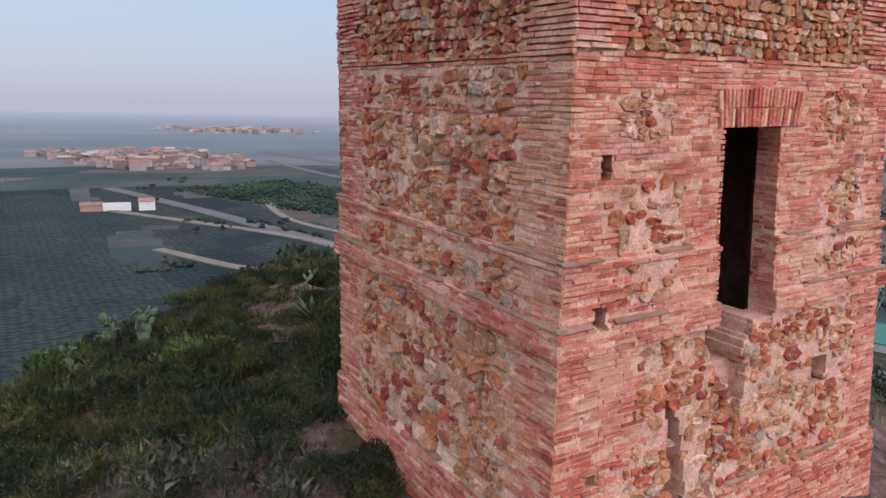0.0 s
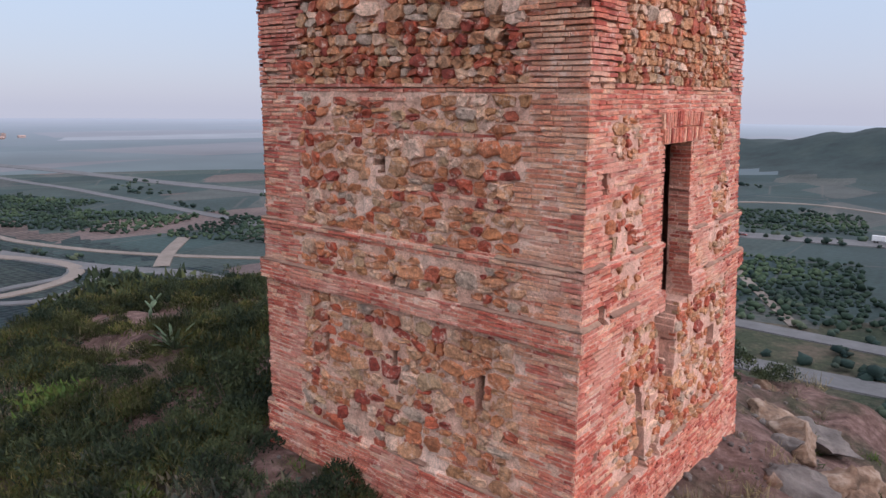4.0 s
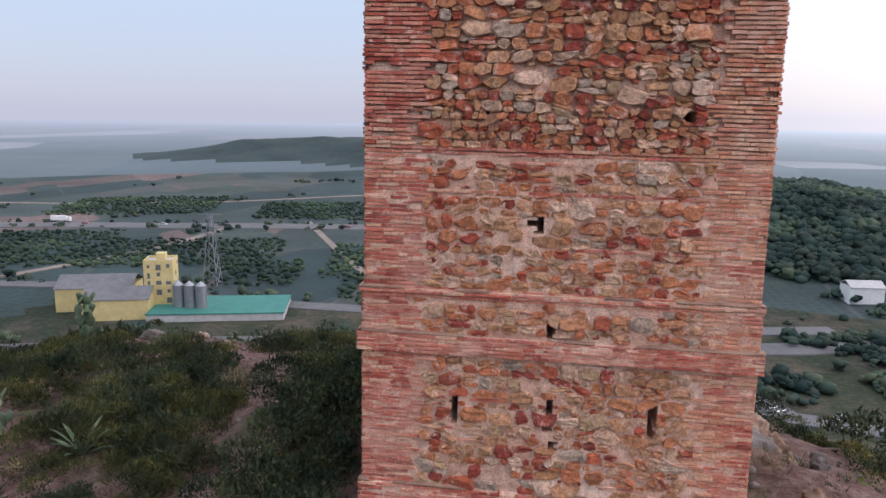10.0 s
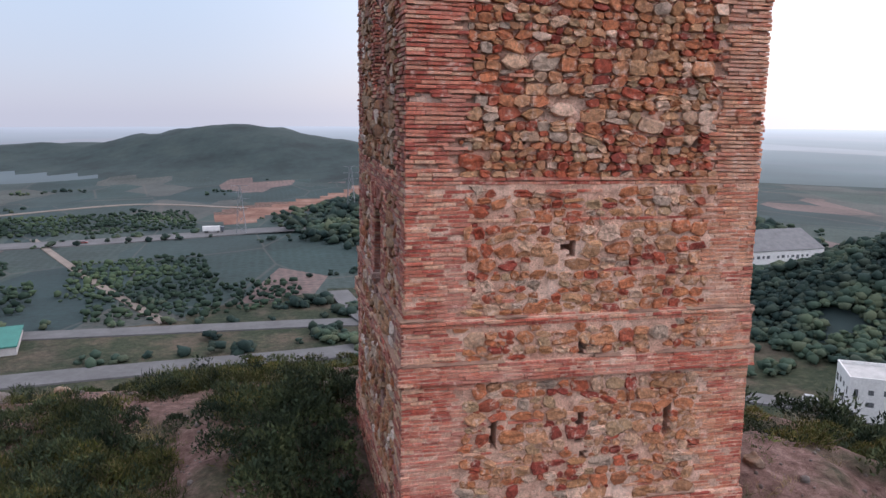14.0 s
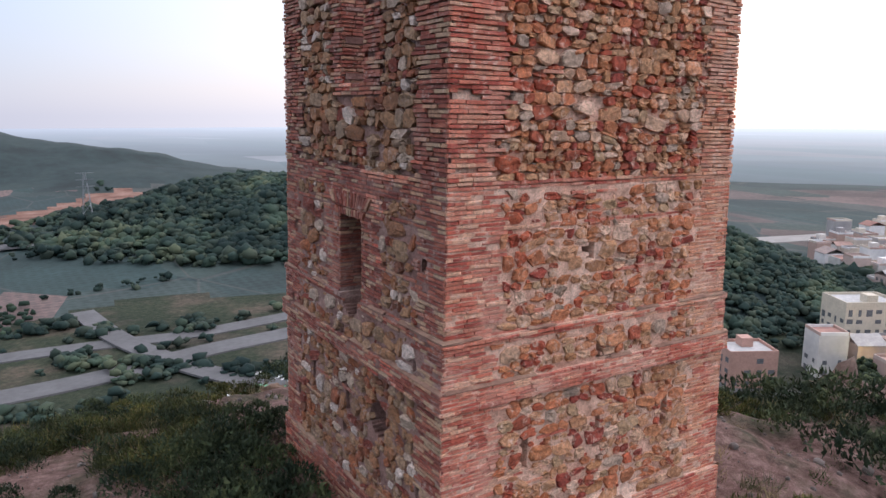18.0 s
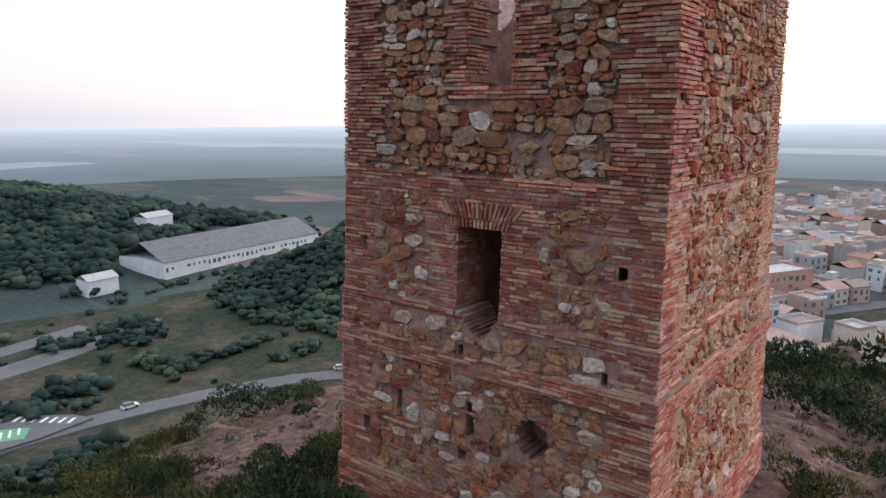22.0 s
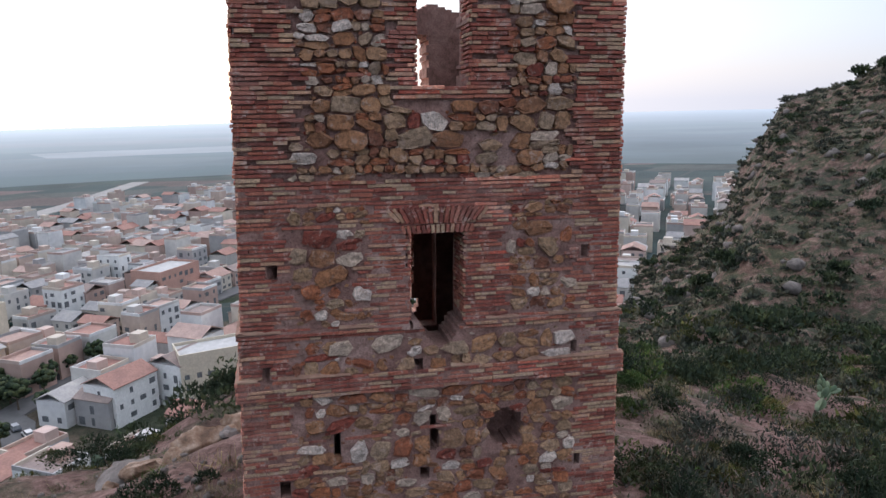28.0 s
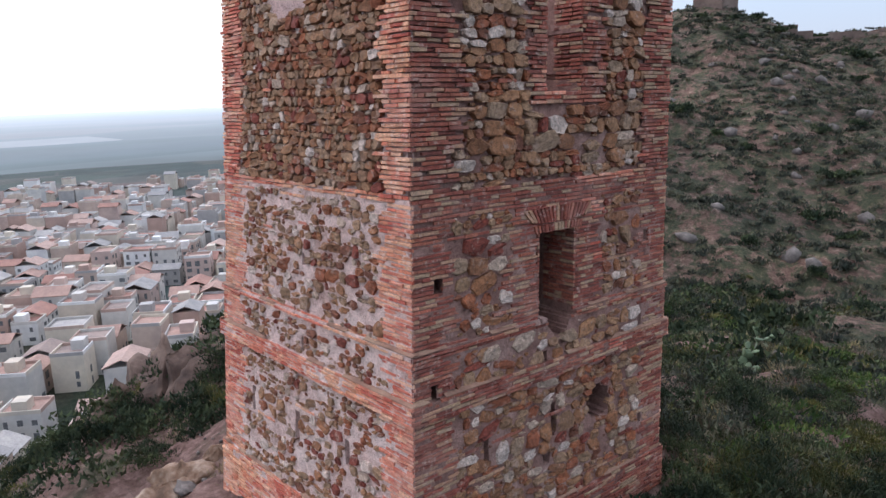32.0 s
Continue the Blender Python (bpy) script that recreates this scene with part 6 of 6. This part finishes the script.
for k, (x, y, s) in enumerate(ROCKS):
    s = s * (0.7 if 2.9 < x < 6 and 1.5 < y < 6 else 0.5)
    rock = part("boulder", rock_verts(BALL[0], s * prng.uniform(0.9, 1.4), s, s * prng.uniform(0.6, 0.9), k * 1.7), BALL[1], CRAG if x > 12 else (BOULDER if k % 3 else GREYROCK))
    rock.matrix_world = pose(x, y, ground_at(x, y) + 0.12 * s, 0, 0, 50 * k)
    tagged(rock, "dark red-brown crag rock jutting from the slope" if x > 12 else "weathered ochre boulder bedded in the slope" if k % 3 else "grey weathered boulder bedded in the slope", "rock", "boulders round the tower")
for k in range(16):
    t = k / 15
    x, y = 11.0 + 6.0 * t + prng.normal(0, 0.5), -0.6 + 3.0 * t + prng.normal(0, 0.7)
    s = prng.uniform(1.2, 2.0)
    rock = part("crag_rock", rock_verts(BALL[0], s * 1.1, s * 0.9, s * prng.uniform(0.9, 1.3), 40 + k * 2.3), BALL[1], CRAG)
    rock.matrix_world = pose(x, y, ground_at(x, y) - 0.35 * s, 0, 0, 37 * k)
    tagged(rock, "jagged dark red-brown rock of the crag", "rock", "rocks of the crag")
gravel = []
for _ in range(2600):
    a, r = prng.uniform(-math.pi, math.pi), prng.uniform(2.9, 13)
    x, y = r * math.cos(a), r * math.sin(a)
    if not bare(x, y) and prng.random() < 0.75 or max(abs(x), abs(y)) < 2.75:
        continue
    s = 0.02 + 0.09 * prng.random() ** 4
    gravel.append((SMALL[0] * prng.uniform(0.6, 1.3, 3) * s + np.array((x, y, ground_at(x, y) + 0.2 * s)), SMALL[1]))
tagged(part("gravel", *mesh_of(gravel), GREYROCK), "loose stones on the bare soil", "gravel", kind="stuff")


def crag_rocks():
    """Broken rock faces on the flank of the castle hill and below the rim."""
    out = []
    while len(out) < 420:
        x, y = prng.uniform(-10, 110), prng.uniform(-130, 20)
        z = ground_at(x, y)
        if z < -45 or math.hypot(x, y) < 17:
            continue
        steep = abs(ground_at(x + 2, y) - ground_at(x - 2, y)) + abs(ground_at(x, y + 2) - ground_at(x, y - 2))
        if steep < 2.4 and prng.random() > 0.1:
            continue
        s = prng.uniform(0.3, 1.1)
        out.append((rock_verts(SMALL[0], s * 1.2, s, s * 0.8, prng.uniform(0, 90)) + np.array((x, y, z)), SMALL[1]))
    return tagged(part("crags", *mesh_of(out), GREYROCK), "broken rock outcrops on the steep flank", "rock", kind="stuff")


crag_rocks()


# ---- prickly pears and agaves ----
PADBALL = bmesh.new()
bmesh.ops.create_icosphere(PADBALL, subdivisions=3, radius=1.0)
PAD = (np.array([v.co[:] for v in PADBALL.verts]), np.array([[v.index for v in f.verts] for f in PADBALL.faces]))
PADBALL.free()


def prickly_pear(x, y, size, pads, seed):
    gen = np.random.default_rng(seed)
    plant = tagged(empty("prickly_pear", x, y, ground_at(x, y) - 0.05), "tall prickly pear cactus with flat green pads", "cactus", "prickly pears")
    spots = [(np.array((0, 0, 0.0)), np.array((0, 0, 1.0)), 0.2)]
    made = 0
    while made < pads and spots:
        o, up, r = spots.pop(0)
        up = up / np.linalg.norm(up)
        side = np.cross(up, gen.normal(0, 1, 3))
        side /= np.linalg.norm(side)
        nrm = np.cross(up, side)
        c = o + up * r * size
        v = PAD[0][:, :1] * side * r * 0.68 * size + PAD[0][:, 1:2] * nrm * 0.028 * size + PAD[0][:, 2:] * up * r * size + c
        part("pad", v, PAD[1], CACTUS, plant, smooth=True)
        made += 1
        for _ in range(int(gen.integers(1, 4))):
            w = up * 0.7 + side * gen.uniform(-0.9, 0.9) + gen.normal(0, 0.25, 3)
            w[2] = abs(w[2]) + 0.15
            spots.append((c + (up * 0.75 + side * gen.uniform(-0.55, 0.55)) * r * size, w, r * gen.uniform(0.72, 0.95)))


def agave(x, y, size, seed):
    gen = np.random.default_rng(seed)
    plant = tagged(empty("agave", x, y, ground_at(x, y) - 0.03), "pale green agave rosette among the scrub", "agave", "agaves")
    for k in range(14):
        a, lift = k * 2.4, 0.35 + 0.05 * k
        d = np.array((math.cos(a), math.sin(a), 0))
        q = np.array((-math.sin(a), math.cos(a), 0))
        v, f = [], []
        for i in range(6):
            t = i / 5
            c = d * size * (t * (1 - 0.25 * lift)) + np.array((0, 0, size * lift * (1.5 * t - 0.5 * t * t)))
            w = 0.09 * size * (1 - t) ** 0.7 * (0.6 + t) + 0.004
            v += [c - q * w + np.array((0, 0, 0.03 * size)), c + np.array((0, 0, -0.02 * size)), c + q * w + np.array((0, 0, 0.03 * size))]
            if i:
                b = 3 * i
                f += [(b - 3, b - 2, b + 1, b), (b - 2, b - 1, b + 2, b + 1)]
        part("leaf", v, f, CACTUS, plant)


for x, y, size, pads, seed in ((-9.5, -5.1, 1.15, 30, 1), (-9.6, -4.5, 1.0, 22, 13), (-9.2, -5.8, 0.9, 16, 21), (-10.0, -0.3, 1.0, 8, 6), (-11.6, 5.0, 1.3, 20, 2), (9.0, -5.7, 1.4, 18, 3), (4.7, -12.4, 1.2, 16, 4), (1.6, -13.9, 1.1, 12, 5), (2.6, -16.5, 1.2, 14, 12)):
    prickly_pear(x, y, size, pads, seed)
agave(-8.0, -0.9, 0.62, 7)
agave(1.9, -13.0, 0.6, 8)
agave(0.4, -11.0, 0.6, 9)

# ---- trees ----
def crown_piece(x, y, z, r, tall=0.8):
    v = SMALL[0] * (1 + prng.normal(0, 0.2, (len(SMALL[0]), 1)))
    return v * np.array((r, r, r * tall)) + np.array((x, y, z)), SMALL[1]


def crowns(xs, ys, zs, size, lobes=2):
    """Many uneven tree crowns, each of a few lobes, as one mesh."""
    base, faces = SMALL
    m = len(xs) * lobes
    r = np.repeat(size, lobes) * prng.uniform(0.55, 1.1, m)
    off = prng.normal(0, 0.55, (m, 2)) * np.repeat(size, lobes)[:, None]
    lift = np.repeat(size, lobes) * prng.uniform(0.25, 1.25, m)
    v = base[None] * (1 + prng.normal(0, 0.26, (m, len(base), 1))) * np.stack([r, r, r * prng.uniform(0.5, 0.95, m)], -1)[:, None]
    v = v + np.stack([np.repeat(xs, lobes) + off[:, 0], np.repeat(ys, lobes) + off[:, 1], np.repeat(zs, lobes) + lift], -1)[:, None]
    return v.reshape(-1, 3), (faces[None] + len(base) * np.arange(m)[:, None, None]).reshape(-1, 3)


def woods():
    """Pine woods on the low hills, hedgerows and orchards on the plain, trees at the foot of the hill."""
    near = [q for q in RISES[6:] if q[2] > 3]
    out, count = [], 0
    while count < 14000:
        pick = np.array(near)[prng.choice(len(near), 6000, p=np.array([q[3] for q in near]) / sum(q[3] for q in near))]
        xs, ys = prng.normal(pick[:, 0], pick[:, 3] * 1.3), prng.normal(pick[:, 1], pick[:, 3] * 1.3)
        zs, d = height(xs, ys), np.hypot(xs, ys)
        along = np.clip(((xs + 20) * 130 + (ys - 500) * 180) / 49300.0, 0, 1)
        ok = (zs > PLAIN + 2.2) & (d > 150) & (np.hypot(xs + 20 - 130 * along, ys - 500 - 180 * along) > 26) & (lump(xs / 24, ys / 24, 64) > -0.82)
        for cx, cy, clear in ((185, 290, 34), (235, 293, 40), (137, 279, 16), (205, 345, 16)):
            ok &= np.hypot(xs - cx, ys - cy) > clear
        xs, ys, zs, d = (q[ok] for q in (xs, ys, zs, d))
        size = prng.uniform(1.0, 2.3, len(xs)) * np.where(d < 330, 1.0, 1.6) * (1 + 0.35 * lump(xs / 14, ys / 14, 65))
        out.append(crowns(xs, ys, zs, size))
        count += len(xs)
    tagged(part("woods", *mesh_of(out), PINE), "dark pine woods over the low hills", "woods", kind="stuff")
    # hedgerow trees in lines beside the roads and along field edges
    xs, ys = [], []
    for line in (HEDGES):
        for (ax, ay), (bx, by) in zip(line, line[1:]):
            n = int(math.hypot(bx - ax, by - ay) / 6.5)
            for k in range(n):
                if prng.random() < 0.62 and lump(np.array(ax + k), np.array(ay + k * 0.7), 66) > -0.5:
                    t = (k + prng.uniform(0, 1)) / n
                    xs.append(ax + (bx - ax) * t + prng.normal(0, 1.6))
                    ys.append(ay + (by - ay) * t + prng.normal(0, 1.6))
    a, d = np.radians(prng.uniform(40, 178, 5000)), prng.uniform(150, 800, 5000)
    px, py = d * np.cos(a), d * np.sin(a)
    clump = lump(px / 45, py / 45, 67) > 0.62
    xs, ys = np.concatenate([xs, px[clump][:420]]), np.concatenate([ys, py[clump][:420]])
    a, d = np.radians(prng.uniform(38, 96, 4000)), prng.uniform(150, 262, 4000)
    px, py = d * np.cos(a), d * np.sin(a)
    clump = (lump(px / 13, py / 13, 68) > 0.45) & (np.abs(py - 163) > 7)
    xs, ys = np.concatenate([xs, px[clump][:520]]), np.concatenate([ys, py[clump][:520]])
    zs = height(xs, ys)
    ok = zs < PLAIN + 6
    tagged(part("hedgerow_trees", *crowns(xs[ok], ys[ok], zs[ok], prng.uniform(0.9, 2.3, int(ok.sum())), 3), PINE), "dark hedgerow trees and thickets on the plain", "trees", kind="stuff")
    # orchards: rows of low round trees
    for cx, cy, turn, w, d in ORCHARDS:
        c, q = math.cos(radians(turn)), math.sin(radians(turn))
        u, v = np.meshgrid(np.arange(-w / 2, w / 2, 3.4), np.arange(-d / 2, d / 2, 4.6))
        u, v = u.ravel() + prng.normal(0, 0.4, u.size), v.ravel() + prng.normal(0, 0.3, u.size)
        there = prng.random(u.size) > 0.08
        xs, ys = cx + u[there] * c - v[there] * q, cy + u[there] * q + v[there] * c
        tagged(part("orchard", *crowns(xs, ys, height(xs, ys), prng.uniform(1.2, 1.9, len(xs)), 1), CITRUS), "rows of dark green orange trees on the plain", "orchard", kind="stuff")
    a, d = np.radians(prng.uniform(-35, 100, 2600)), prng.uniform(70, 150, 2600)
    xs, ys = d * np.cos(a), d * np.sin(a)
    zs = height(xs, ys)
    ok = zs < PLAIN + 40
    tagged(part("foot_woods", *crowns(xs[ok], ys[ok], zs[ok], prng.uniform(0.7, 1.7, int(ok.sum())), 3), PINE), "dark trees along the foot of the hill", "trees", kind="stuff")


CITRUS = leaf_material("orange_leaves", [(0.026, 0.046, 0.034), (0.034, 0.056, 0.038), (0.03, 0.05, 0.036), (0.04, 0.062, 0.04)], 0.02)
HEDGES = [((-359, 401), (-162, 430), (-35, 453)), ((-359, 381), (-162, 410), (-35, 433)), ((-258, 262), (-111, 250), (52, 238), (110, 246)), ((-218, 174), (-86, 203), (49, 217), (92, 223)), ((-95, 362), (-36, 245)), ((50, 176), (90, 168), (120, 150)), ((-20, 175), (40, 180)), ((70, 190), (120, 205)), ((-480, 290), (-260, 262)), ((-100, 300), (60, 310)), ((100, 250), (160, 262), (250, 262)), ((-420, 120), (-330, 150))]
ORCHARDS = [(-165, 330, 12, 90, 70), (-60, 330, 10, 60, 80), (-250, 330, 14, 70, 90), (-30, 275, 8, 80, 44), (-115, 290, 12, 40, 50), (-330, 260, 20, 90, 80), (-440, 210, 24, 110, 70), (-120, 500, 10, 130, 80), (-280, 500, 12, 110, 90), (-560, 190, 20, 120, 110), (-420, 420, 14, 120, 90)]
woods()


def tree(mat):
    t = tagged(empty("tree"), "round-crowned green town tree", "tree", "trees in the town")
    n = 7
    v = [(0.22 * (1 - 0.6 * z / 4) * math.cos(6.283 * q / n), 0.22 * (1 - 0.6 * z / 4) * math.sin(6.283 * q / n), z) for z in (-0.5, 2, 4) for q in range(n)]
    part("trunk", v, [(i * n + q, i * n + (q + 1) % n, (i + 1) * n + (q + 1) % n, (i + 1) * n + q) for i in range(2) for q in range(n)], BARK, t)
    out = []
    for _ in range(70):
        d = prng.normal(0, 1, 3)
        d /= np.linalg.norm(d)
        c = d * np.array((2.6, 2.6, 2.0)) * prng.uniform(0.5, 1.0)
        out.append(crown_piece(c[0], c[1], c[2] + 4.6, prng.uniform(0.5, 0.95)))
    part("crown", *mesh_of(out), mat, t)
    return t


first_tree = tree(OLIVE)
PARK = [(184.1, 77.7), (179.5, 73.4), (174.9, 70.1), (183.7, 66.6), (189.4, 68.6), (177.3, 75.1), (171.3, 62.6), (193.4, 68), (197.9, 64.7), (165.2, 81.7), (158.8, 88.5), (202.2, 57.4), (153.3, 66.9), (186.5, 79.2), (191, 78.7)]
for k, (x, y) in enumerate(PARK):
    m = pose(x * K, y * K, PLAIN + 0.3, 0, 0, 70 * k)
    if k == 0:
        first_tree.matrix_basis = m
    else:
        s = prng.uniform(0.8, 1.3)
        copy_thing(first_tree, m @ Matrix.Diagonal((s, s, s, 1)))

# ---- castle ruin on the hill ----
castle = tagged(empty("castle_ruin", 52, -100, ground_at(52, -100)), "ruined castle wall and stump of a tower on the hill", "castle")
RUIN = plain_material("castle_masonry", (0.17, 0.12, 0.1), 0.3, 0.3, 0.95, 0.8, (0.24, 0.18, 0.15), 2.0)
part("tower", *box(-2.4, -2.4, -4, 2.4, 2.4, 3.0), RUIN, castle)
crest_wall = tagged(empty("curtain_wall"), "long low brown curtain wall along the hill's crest", "wall")
for k in range(14):
    a0, a1 = radians(-63.5 - k), radians(-64.5 - k)
    p, q = [(-10.5 + 117 * math.cos(w), 4 + 117 * math.sin(w)) for w in (a0, a1)]
    zz = ground_at(*p)
    tops = zz + 0.9 + 0.25 * math.sin(k * 2.3)
    v = []
    for (x, y), push in ((p, 0), (q, 0), (q, 1), (p, 1)):
        v += [(x + push * 0.5, y - push * 1.0, zz - 3), (x + push * 0.5, y - push * 1.0, tops)]
    part("wall_stretch", v, [(0, 2, 3, 1), (2, 4, 5, 3), (4, 6, 7, 5), (6, 0, 1, 7), (1, 3, 5, 7)], RUIN, crest_wall)
